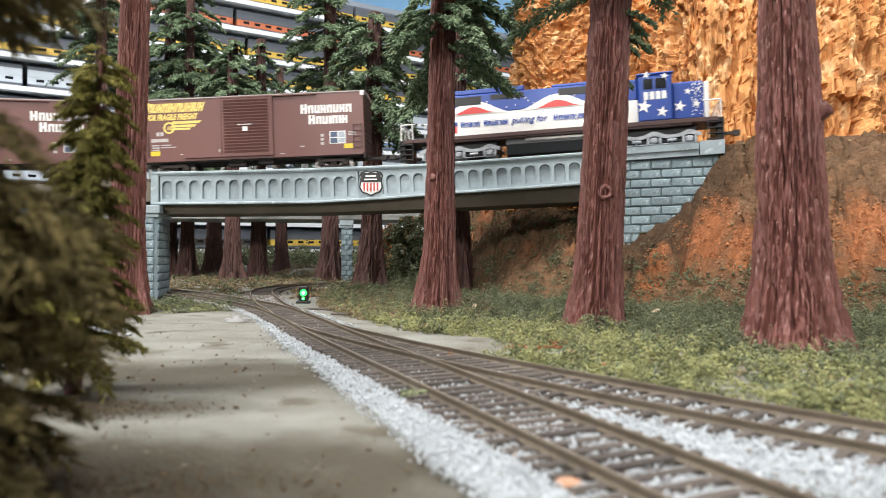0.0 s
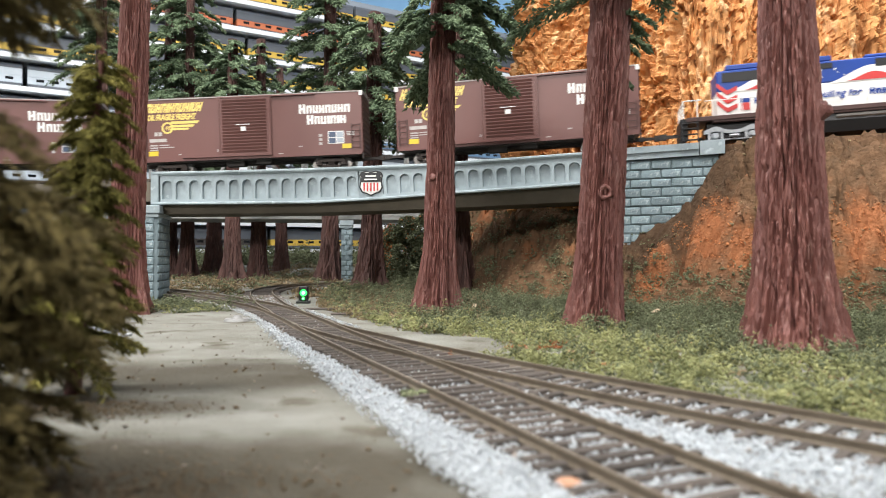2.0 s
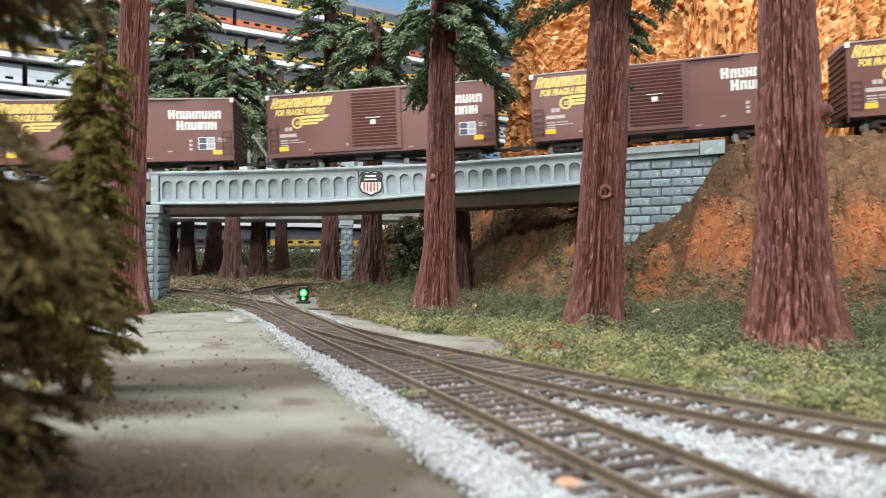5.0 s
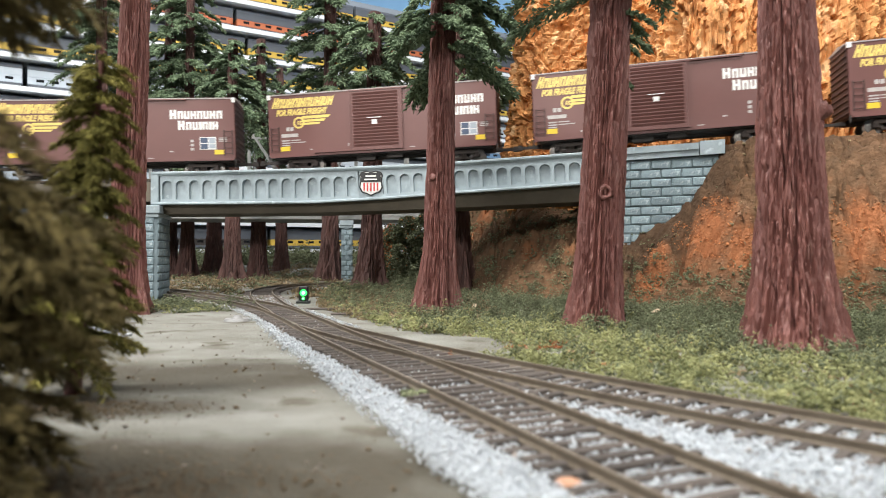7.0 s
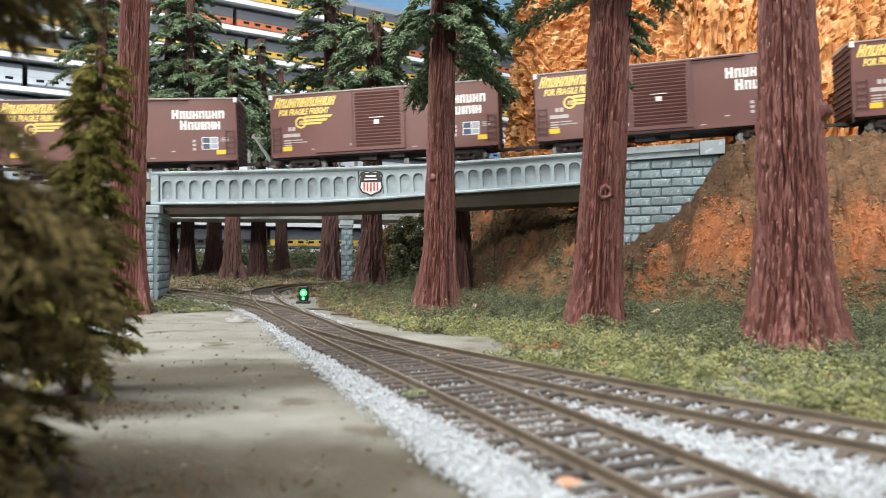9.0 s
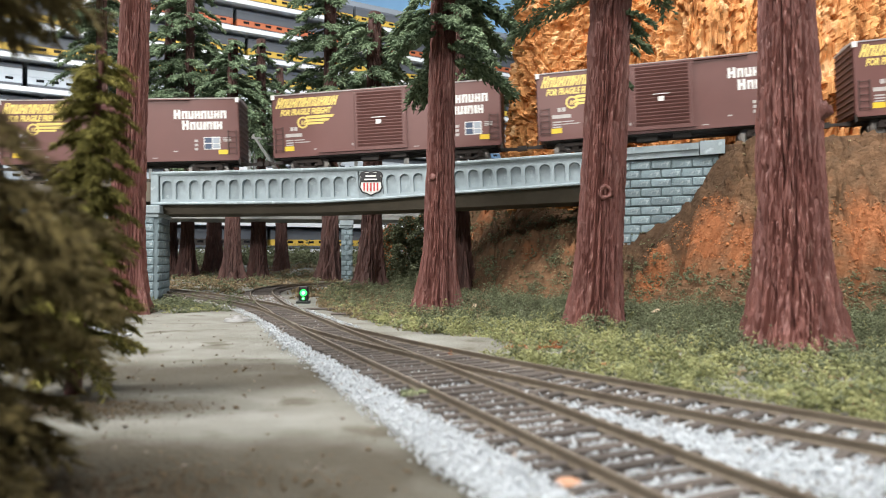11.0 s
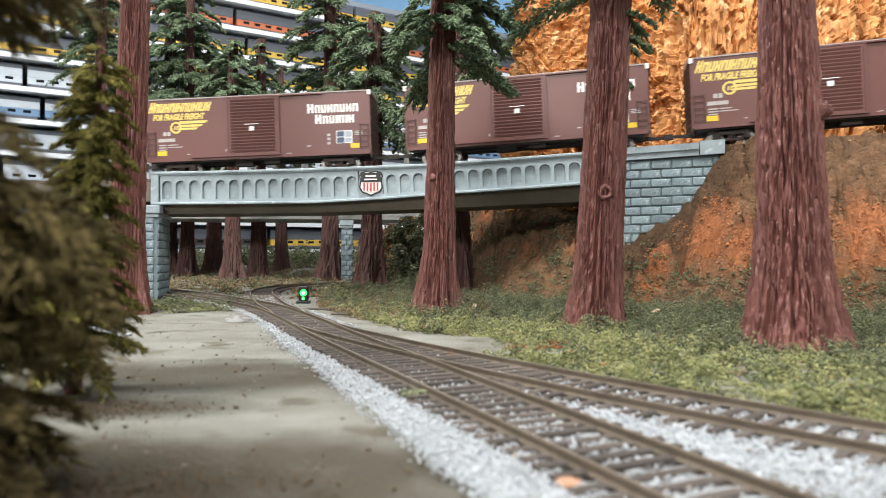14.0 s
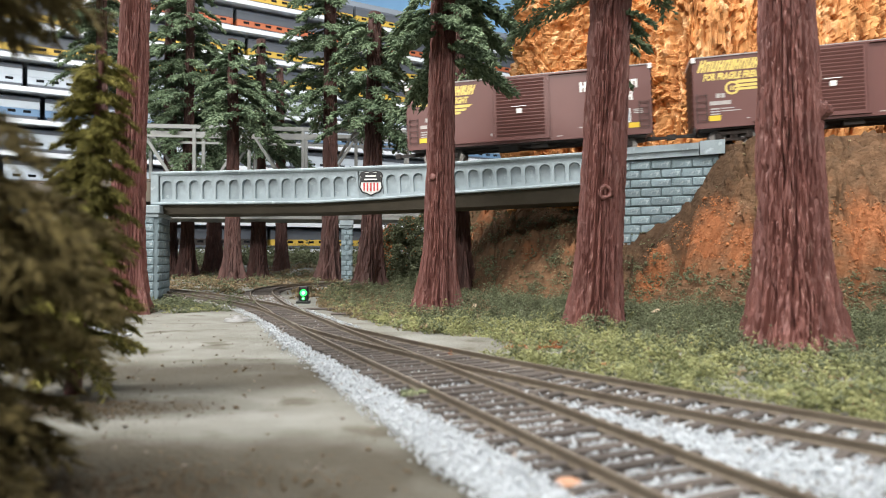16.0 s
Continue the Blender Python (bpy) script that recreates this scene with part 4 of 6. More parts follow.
def coach(kind):
    """A passenger car on display: body, roof, window band and window row."""
    body, band = {"yellow": ("car_yellow", "car_yellow"), "orange": ("orange", "orange"), "grey": ("car_grey", "car_grey"), "blue": ("car_blue", "car_grey"), "black": ("underframe", "underframe")}[kind]
    root = thing("model_coach", kind + " passenger coach with a dark grey roof on a display shelf", "model train", "coaches on the display shelves")
    L = 0.285
    part("body", boxes((-L / 2, L / 2, -0.017, 0.017, 0.009, 0.0225), bevel=0.0008), M[body], root)
    part("upper_side", boxes((-L / 2, L / 2, -0.0168, 0.0168, 0.0226, 0.0370), bevel=0.0006), M["grey_roof" if kind in ("yellow", "orange", "black") else "car_grey"], root)
    bm = bmesh.new()
    prof = [(-0.0175, 0.0362)] + [(0.0175 * math.cos(math.pi - a), 0.040 + 0.008 * math.sin(a)) for a in np.linspace(0, math.pi, 9)] + [(0.0175, 0.0362)]
    ends = [[bm.verts.new((x, y, z)) for y, z in prof] for x in (-L / 2, L / 2)]
    for j in range(len(prof) - 1):
        bm.faces.new((ends[0][j], ends[1][j], ends[1][j + 1], ends[0][j + 1]))
    bm.faces.new(ends[0])
    bm.faces.new(ends[1][::-1])
    bmesh.ops.recalc_face_normals(bm, faces=bm.faces[:])
    part("roof", bm, M["grey_roof"], root, "dark grey rounded roof")
    part("skirt", boxes((-L / 2 + 0.004, L / 2 - 0.004, -0.0165, 0.0165, 0.004, 0.0088)), M["grey_roof"], root)
    part("wheel_truck", boxes((-0.12, -0.08, -0.012, 0.012, 0.0, 0.0085)), M["underframe"], root)
    part("wheel_truck", boxes((0.08, 0.12, -0.012, 0.012, 0.0, 0.0085)), M["underframe"], root)
    for k in range(11):
        x = -0.122 + k * 0.0244
        part("window", boxes((x - 0.0062, x + 0.0062, -0.0173, -0.0168, 0.0145, 0.0195)), M["glass_dark"], root)
    return root


KINDS = ["grey", "yellow", "blue", "grey", "grey", "blue", "grey", "yellow", "yellow", "orange", "yellow"]
protos = {}
rngs = random.Random(12)
for tier in range(11):
    z = -0.018 + tier * 0.0600
    sh = thing("display_shelf", "white display shelf that carries model passenger trains", "shelf", "display shelves", at=RACK @ Matrix.Translation((0, 0, z)))
    part("board", boxes((-1.6, 1.7, -0.03, 0.04, -0.008, 0.0)), M["shelf"], sh)
    part("lip", boxes((-1.6, 1.7, -0.034, -0.0305, -0.0085, 0.0005)), M["shelf"], sh)
    kind = KINDS[tier % len(KINDS)]
    shift = rngs.uniform(-0.14, 0.14)
    if tier == 1:
        shift = 0.104
    for n in range(-4, 5):
        k = kind
        if tier == 9:
            k = "orange" if n > -2 else "yellow"
        # black coaches added in place of the shade under the shelves
        if tier == 0 or (tier == 1 and n < 0):
            k = "black"
        m = RACK @ Matrix.Translation((n * 0.293 + shift, 0, z + 0.0))
        if k not in protos:
            protos[k] = coach(k)
            protos[k].matrix_basis = m
        else:
            copy_thing(protos[k], m)
part_wall = part("shelf_back", boxes((-1.7, 1.8, 0.05, 0.06, -1.0, 0.665)), M["shelf_paint"], None, "blue-grey panel behind the display shelves", at=RACK)
tagged(part_wall, "", "wall", kind="structure")


# ---- truss bridge behind the grove ----
def truss():
    root = thing("truss_bridge", "dark grey steel truss bridge among the trees", "truss bridge", at=Matrix.Translation((-0.39, 0.84, 0)) @ Matrix.Rotation(radians(7), 4, "Z"))
    z0, z1, L, n = 0.086, 0.197, 0.345, 5
    # deck carried past the far truss; the extra depth is added to shade trunks
    part("deck", boxes((-0.06, L + 0.03, -0.012, 0.10, z0 - 0.008, z0 - 0.004)), M["truss"], root, "grey steel deck")
    for y in (0.0, 0.05):
        part("top_chord", boxes((0.0, L, y - 0.0025, y + 0.0025, z1 - 0.0025, z1 + 0.0025)), M["truss"], root)
        part("bottom_chord", boxes((-0.04, L + 0.04, y - 0.0025, y + 0.0025, z0 - 0.0025, z0 + 0.0025)), M["truss"], root)
        part("middle_chord", boxes((0.0, L, y - 0.0015, y + 0.0015, z1 - 0.014, z1 - 0.011)), M["truss"], root)
        for i in range(n + 1):
            x = L * i / n
            part("post", boxes((x - 0.002, x + 0.002, y - 0.002, y + 0.002, z0, z1)), M["truss"], root)
            if i < n:
                bm = bmesh.new()
                a, b = (x, x + L / n) if i % 2 else (x + L / n, x)
                cyl(bm, (a, y, z0), (b, y, z1), 0.0024, n=4)
                part("diagonal", bm, M["truss"], root)
    for i in range(10):
        x = L * i / 9
        part("floor_beam", boxes((x - 0.002, x + 0.002, 0.003, 0.047, z0 - 0.002, z0 + 0.002)), M["truss"], root)
    return root


truss()
# ---- the train ----
def text_mesh(body, size, material, shear=0.0, bold=0.0, width=None):
    cu = bpy.data.curves.new("lettering", "FONT")
    cu.body, cu.size, cu.shear, cu.offset, cu.extrude = body, size, shear, bold, 0.00008
    cu.resolution_u = 2
    ob = bpy.data.objects.new("lettering", cu)
    scene.collection.objects.link(ob)
    me = bpy.data.meshes.new_from_object(ob.evaluated_get(bpy.context.evaluated_depsgraph_get()))
    bpy.data.objects.remove(ob)
    xs = [v.co.x for v in me.vertices]
    x0, x1 = min(xs), max(xs)
    k = (width / (x1 - x0)) if width else 1.0
    for v in me.vertices:
        v.co = ((v.co.x - x0) * k, -v.co.z - 0.00012, v.co.y)
    me.materials.clear()
    me.materials.append(material)
    return me


def slant(bm, x, z, w, h, sl=0.0, y=-0.00012):
    """A flat upright bar that leans by sl."""
    t = 0.00012
    vs = [bm.verts.new(c) for c in ((x, y, z), (x + w, y, z), (x + w + sl, y, z + h), (x + sl, y, z + h))]
    bm.faces.new(vs)
    return bm


def word_blocks(parent, at, material, widths, x, z, total, h, lean=0.0, gap=0.16):
    """A brand word as plain blocks, one part to a letter: strokes joined by bars."""
    unit = total / sum(widths)
    for i, w in enumerate(widths):
        bm = bmesh.new()
        W = w * unit
        g = W * gap
        hh = h if i == 0 else h * 0.86
        sl = lambda q: lean * q
        if w < 0.6:
            slant(bm, x, z, W - g, hh, sl(hh))
        else:
            st = (W - g) * 0.38
            k = (i * 5 + 1) % 3
            m = (0.74, 0.37, 0.0)[k] * hh
            x1, x2, x3 = x + st, x + W - g - st, x + W - g
            cols = [0.0, m, m + 0.26 * hh, hh]
            # three columns of stacked cells, the middle one only where the bar is
            v = [[bm.verts.new((xx + sl(q), -0.00012, z + q)) for q in cols] for xx in (x, x1, x2, x3)]
            for c in (0, 2):
                for r in range(3):
                    if cols[r + 1] - cols[r] > 1e-6:
                        bm.faces.new((v[c][r], v[c + 1][r], v[c + 1][r + 1], v[c][r + 1]))
            bm.faces.new((v[1][1], v[2][1], v[2][2], v[1][2]))
        part("letter_block", bm, material, parent, at=at)
        x += W


CL, CB, CT = 0.178, 0.0122, 0.0598      # boxcar: length, lower and upper edge of the side above the rail


def wheel_mesh(r):
    bm = bmesh.new()
    for sgn in (-1, 1):
        y = sgn * 0.00825
        cyl(bm, (0, y - 0.0013, 0), (0, y + 0.0013, 0), r, n=20)
        cyl(bm, (0, y - sgn * 0.0013, 0), (0, y - sgn * 0.0019, 0), r * 1.12, n=20)
        cyl(bm, (0, y + 0.0013, 0), (0, y + 0.0018, 0), r * 0.75, r * 0.55, n=12)
        for a in range(4):
            cyl(bm, (r * 0.6 * math.cos(a * 1.571), y + sgn * 0.0013, r * 0.6 * math.sin(a * 1.571)), (r * 0.6 * math.cos(a * 1.571), y + sgn * 0.0019, r * 0.6 * math.sin(a * 1.571)), r * 0.14, n=6)
    cyl(bm, (0, -0.0105, 0), (0, 0.0105, 0), 0.0011, n=8)
    me = bpy.data.meshes.new("wheelset")
    bm.to_mesh(me)
    bm.free()
    me.materials.append(M["steel"])
    return me


WHEEL = wheel_mesh(0.0053)


def side_frame(y, half, axles, z, material_bm):
    """A truck's cast side frame with spring gap and axle boxes."""
    bm = material_bm
    t = 0.0011
    box(bm, -half, half, y - t, y + t, z + 0.0012, z + 0.0038)
    box(bm, -half * 0.55, half * 0.55, y - t, y + t, z - 0.0030, z - 0.0014)
    for sx in (-1, 1):
        vs = [bm.verts.new(c) for c in ((sx * half * 0.50, y - t, z - 0.003), (sx * half * 0.62, y - t, z - 0.003), (sx * half * 0.98, y - t, z + 0.002), (sx * half * 0.80, y - t, z + 0.002), (sx * half * 0.50, y + t, z - 0.003), (sx * half * 0.62, y + t, z - 0.003), (sx * half * 0.98, y + t, z + 0.002), (sx * half * 0.80, y + t, z + 0.002))]
        for f in ((0, 1, 2, 3), (7, 6, 5, 4), (0, 4, 5, 1), (1, 5, 6, 2), (2, 6, 7, 3), (3, 7, 4, 0)):
            bm.faces.new([vs[i] for i in f])
    for x in axles:
        box(bm, x - 0.0019, x + 0.0019, y - t * 1.6, y + t * 1.2, z - 0.0018, z + 0.0022, bevel=0.0004)
    for x in (-0.0018, 0, 0.0018):
        cyl(bm, (x, y, z - 0.0014), (x, y, z + 0.0018), 0.0007, n=6)
    return bm


def boxcar():
    root = thing("boxcar", "dark red-brown model boxcar with louvred door and yellow lettering", "boxcar", "boxcars of the train")
    w = SIDE
    body = part("body", boxes((-CL / 2, CL / 2, -w, w, CB, CT), bevel=0.0004), M["boxcar"], root)
    part("side_sill", boxes((-CL / 2 + 0.001, CL / 2 - 0.001, -w - 0.0003, -w + 0.001, CB - 0.0012, CB + 0.0012), (-CL / 2 + 0.001, CL / 2 - 0.001, w - 0.001, w + 0.0003, CB - 0.0012, CB + 0.0012)), M["boxcar"], root)
    bm = bmesh.new()
    rise = 0.0018
    prof = [(-w - 0.0005, CT - 0.0006), (-w - 0.0005, CT + 0.0003), (0, CT + rise), (w + 0.0005, CT + 0.0003), (w + 0.0005, CT - 0.0006)]
    A = [bm.verts.new((-CL / 2 - 0.0006, y, z)) for y, z in prof]
    B = [bm.verts.new((CL / 2 + 0.0006, y, z)) for y, z in prof]
    for j in range(5):
        bm.faces.new((A[j], B[j], B[(j + 1) % 5], A[(j + 1) % 5]))
    bm.faces.new(A[::-1])
    bm.faces.new(B)
    bmesh.ops.recalc_face_normals(bm, faces=bm.faces[:])
    part("roof", bm, M["car_roof"], root, "pale weathered roof")
    for k in range(13):
        x = -CL / 2 + CL * (k + 0.5) / 13
        part("roof_rib", boxes((x - 0.0004, x + 0.0004, -w, w, CT + 0.0004, CT + 0.0012)), M["boxcar_end"], root)
    for sx in (-1, 1):
        bm = bmesh.new()
        rows = []
        for k in range(45):
            z = CB + 0.001 + k * (CT - CB - 0.002) / 44
            x = sx * (CL / 2 + 0.0003 + 0.0007 * max(0.0, math.sin(k * 2 * math.pi / 4)))
            rows.append([bm.verts.new((x, y, z)) for y in (-w + 0.001, w - 0.001)])
        for p, q in zip(rows[:-1], rows[1:]):
            bm.faces.new((p[0], p[1], q[1], q[0]))
        part("end_panel", bm, M["boxcar_end"], root, "ribbed dark brown end")
        x0, x1 = sorted((sx * (CL / 2 - 0.0022), sx * (CL / 2 + 0.0005)))
        part("corner_cap", boxes((x0, x1, -w - 0.0006, -w + 0.001, CT - 0.0034, CT + 0.0002)), M["white"], root, "white-painted roof corner")
        # ladder on the near side and on the end
        xa, xb = sorted((sx * (CL / 2 - 0.0022), sx * (CL / 2 - 0.0085)))
        bm = bmesh.new()
        for k in range(5):
            z = CB + 0.004 + k * 0.0043
            box(bm, xa, xb, -w - 0.0009, -w - 0.0005, z, z + 0.0004)
        for x in (xa, xb):
            box(bm, x - 0.0003, x + 0.0003, -w - 0.0008, -w + 0.0002, CB + 0.003, CB + 0.0225)
        part("ladder", bm, M["boxcar_end"], root)
        bm = boxes((sx * 0.089 - 0.0005, sx * 0.089 + 0.0005, -w - 0.0004, -w + 0.0004, CB - 0.0045, CB))
        part("step", bm, M["underframe"], root)
        # truck
        tx = sx * 0.063
        bm = bmesh.new()
        side_frame(-0.0118, 0.0105, (-0.0100, 0.0100), 0.0056, bm)
        side_frame(0.0118, 0.0105, (-0.0100, 0.0100), 0.0056, bm)
        box(bm, -0.002, 0.002, -0.011, 0.011, 0.0048, 0.0098)
        tk = part("truck", bm, M["truck_brown"], root, "dark brown cast freight truck", at=pose(tx, 0, 0))
        for ax in (-0.0100, 0.0100):
            part("wheelset", WHEEL, M["steel"], tk, at=pose(ax, 0, 0.0053))
        bm = boxes((sx * 0.089 - 0.003, sx * 0.089 + 0.003, -0.0012, 0.0012, 0.0085, 0.0112), (sx * 0.0965 - 0.006, sx * 0.0965 + 0.006, -0.0009, 0.0009, 0.0088, 0.0108), (sx * 0.1015 - 0.002, sx * 0.1015 + 0.002, -0.0022, 0.0022, 0.0080, 0.0116))
        part("coupler", bm, M["underframe"], root)
    part("underframe", boxes((-0.085, 0.085, -0.004, 0.004, 0.0085, CB + 0.0005), (-0.085, 0.085, -0.0165, 0.0165, CB - 0.002, CB + 0.0004), (-0.020, -0.006, -0.012, -0.005, 0.0062, CB), (0.004, 0.016, -0.013, -0.006, 0.0072, CB)), M["underframe"], root, "black frame and brake gear")
    # louvred sliding door
    d0, d1 = -0.0220, 0.0165
    door = part("door", boxes((d0, d1, -w - 0.0011, -w + 0.001, CB + 0.002, CT - 0.0016)), M["boxcar"], root, "sliding door with level louvres")
    bm = bmesh.new()
    for k in range(17):
        z = CB + 0.0035 + k * 0.00245
        vs = [(d0 + 0.0018, -w - 0.0011, z), (d1 - 0.0018, -w - 0.0011, z), (d1 - 0.0018, -w - 0.0018, z + 0.0017), (d0 + 0.0018, -w - 0.0018, z + 0.0017), (d0 + 0.0018, -w - 0.0011, z + 0.0018), (d1 - 0.0018, -w - 0.0011, z + 0.0018)]
        v = [bm.verts.new(c) for c in vs]
        for f in ((0, 1, 2, 3), (3, 2, 5, 4), (0, 3, 4), (1, 5, 2)):
            bm.faces.new([v[i] for i in f])
    part("louvres", bm, M["boxcar"], door)
    part("door_track", boxes((d0 - 0.03, d1 + 0.002, -w - 0.0016, -w, CB + 0.0008, CB + 0.002)), M["boxcar"], root)
    part("door_track", boxes((d0 - 0.002, d1 + 0.036, -w - 0.0014, -w, CT - 0.0015, CT - 0.0006)), M["boxcar"], root)
    for x in (d0 - 0.0016, d1 + 0.0002):
        part("door_post", boxes((x, x + 0.0014, -w - 0.0015, -w, CB + 0.002, CT - 0.0016)), M["boxcar"], root)
    part("door_placard", slant(slant(bmesh.new(), d0 + 0.0166, CB + 0.0200, 0.0040, 0.0034, 0, -w - 0.0021), d0 + 0.0130, CB + 0.0248, 0.0110, 0.0006, 0, -w - 0.0021), M["white"], door, "small white door placard")
    # lettering
    F = Matrix.Translation((0, -w - 0.00004, 0))
    L, R = -CL / 2, CL / 2
    word_blocks(body, F, M["cream"], (1, 1, 1, 1, 1, .5, 1, 1, 1, 1, .5, 1, 1), L + 0.0030, CT - 0.0104, 0.0490, 0.0082, 0.35, 0.12)
    part("slogan", text_mesh("FOR FRAGILE FREIGHT", 0.0062, M["cream"], 0.3, 0.00030, 0.0415), M["cream"], body, "slanted yellow lettering", at=F @ pose(L + 0.0068, 0, CT - 0.0162))
    bm = bmesh.new()
    slant(bm, L + 0.0262, CT - 0.0196, 0.0225, 0.0021, 0.0020)
    slant(bm, L + 0.0262, CT - 0.0222, 0.0190, 0.0018, 0.0016)
    slant(bm, L + 0.0262, CT - 0.0244, 0.0150, 0.0016, 0.0014)
    n = 20
    cx, cz = L + 0.0250, CT - 0.0225
    o = [bm.verts.new((cx + 0.0046 * math.cos(2 * math.pi * i / n), -0.0002, cz + 0.0046 * math.sin(2 * math.pi * i / n))) for i in range(n)]
    q = [bm.verts.new((cx + 0.0032 * math.cos(2 * math.pi * i / n), -0.0002, cz + 0.0032 * math.sin(2 * math.pi * i / n))) for i in range(n)]
    for i in range(n):
        bm.faces.new((o[i], o[(i + 1) % n], q[(i + 1) % n], q[i]))
    slant(bm, cx - 0.0014, cz - 0.0016, 0.0010, 0.0030, 0.0005, -0.0002)
    slant(bm, cx + 0.0004, cz - 0.0016, 0.0010, 0.0030, 0.0005, -0.0002)
    part("winged_emblem", bm, M["cream"], body, "yellow ring with wing stripes", at=F)
    bm = bmesh.new()
    slant(bm, L + 0.0146, CB + 0.0190, 0.0026, 0.0030), slant(bm, L + 0.0178, CB + 0.0190, 0.0026, 0.0030)
    for i, (x, z, ww, h) in enumerate(((0.0105, 0.0143, 0.0135, 0.0026), (0.0110, 0.0112, 0.006, 0.0010), (0.0180, 0.0114, 0.008, 0.0007), (0.0110, 0.0094, 0.006, 0.0009), (0.0180, 0.0096, 0.012, 0.0007), (0.0110, 0.0077, 0.006, 0.0008), (0.0335, 0.0036, 0.002, 0.0008), (0.064, 0.0050, 0.008, 0.0020), (0.128, 0.0060, 0.003, 0.0009), (0.112, 0.0010, 0.004, 0.0008))):
        slant(bm, L + x, CB + z, ww, h)
    tagged(part("stencil", bm, M["stencil_white"], body, "white stencilled data as bars", at=F), kind="stuff")
    for x in (L + 0.0098, R - 0.0160):
        part("placard", slant(bmesh.new(), x, CB + 0.0036, 0.0075, 0.0036), M["yellow"], body, "yellow placard", at=F)
    word_blocks(body, F, M["white"], (1.1, .9, .9, .9, .9, .9, .9, 1), R - 0.0490, CT - 0.0160, 0.0405, 0.0072)
    word_blocks(body, F, M["white"], (1.1, .9, .9, .5, .9, .5, .9), R - 0.0430, CT - 0.0245, 0.0310, 0.0072)
    bm = bmesh.new()
    slant(bm, R - 0.0270, CB + 0.0075, 0.0125, 0.0098, 0, -0.0001)
    part("notice_box", bm, M["white"], body, "white and blue data panel", at=F)
    part("notice_field", slant(slant(bmesh.new(), R - 0.0264, CB + 0.0080, 0.0056, 0.0040, 0, -0.00022), R - 0.0264, CB + 0.0127, 0.0056, 0.0040, 0, -0.00022), M["notice_blue"], body, "dark blue squares", at=F)
    part("notice_field", slant(slant(bmesh.new(), R - 0.0201, CB + 0.0084, 0.0050, 0.0032, 0, -0.00022), R - 0.0201, CB + 0.0122, 0.0050, 0.0044, 0, -0.00022), M["notice_grey"], body, "pale blue-grey squares", at=F)
    bm = bmesh.new()
    for i in range(3):
        slant(bm, R - 0.0340, CB + 0.0070 + i * 0.0032, 0.0025, 0.0020)
        slant(bm, R - 0.0125, CB + 0.0160 - i * 0.0012, 0.006, 0.0007)
    tagged(part("stencil", bm, M["stencil_white"], body, at=F), kind="stuff")
    return root


LL = 0.232


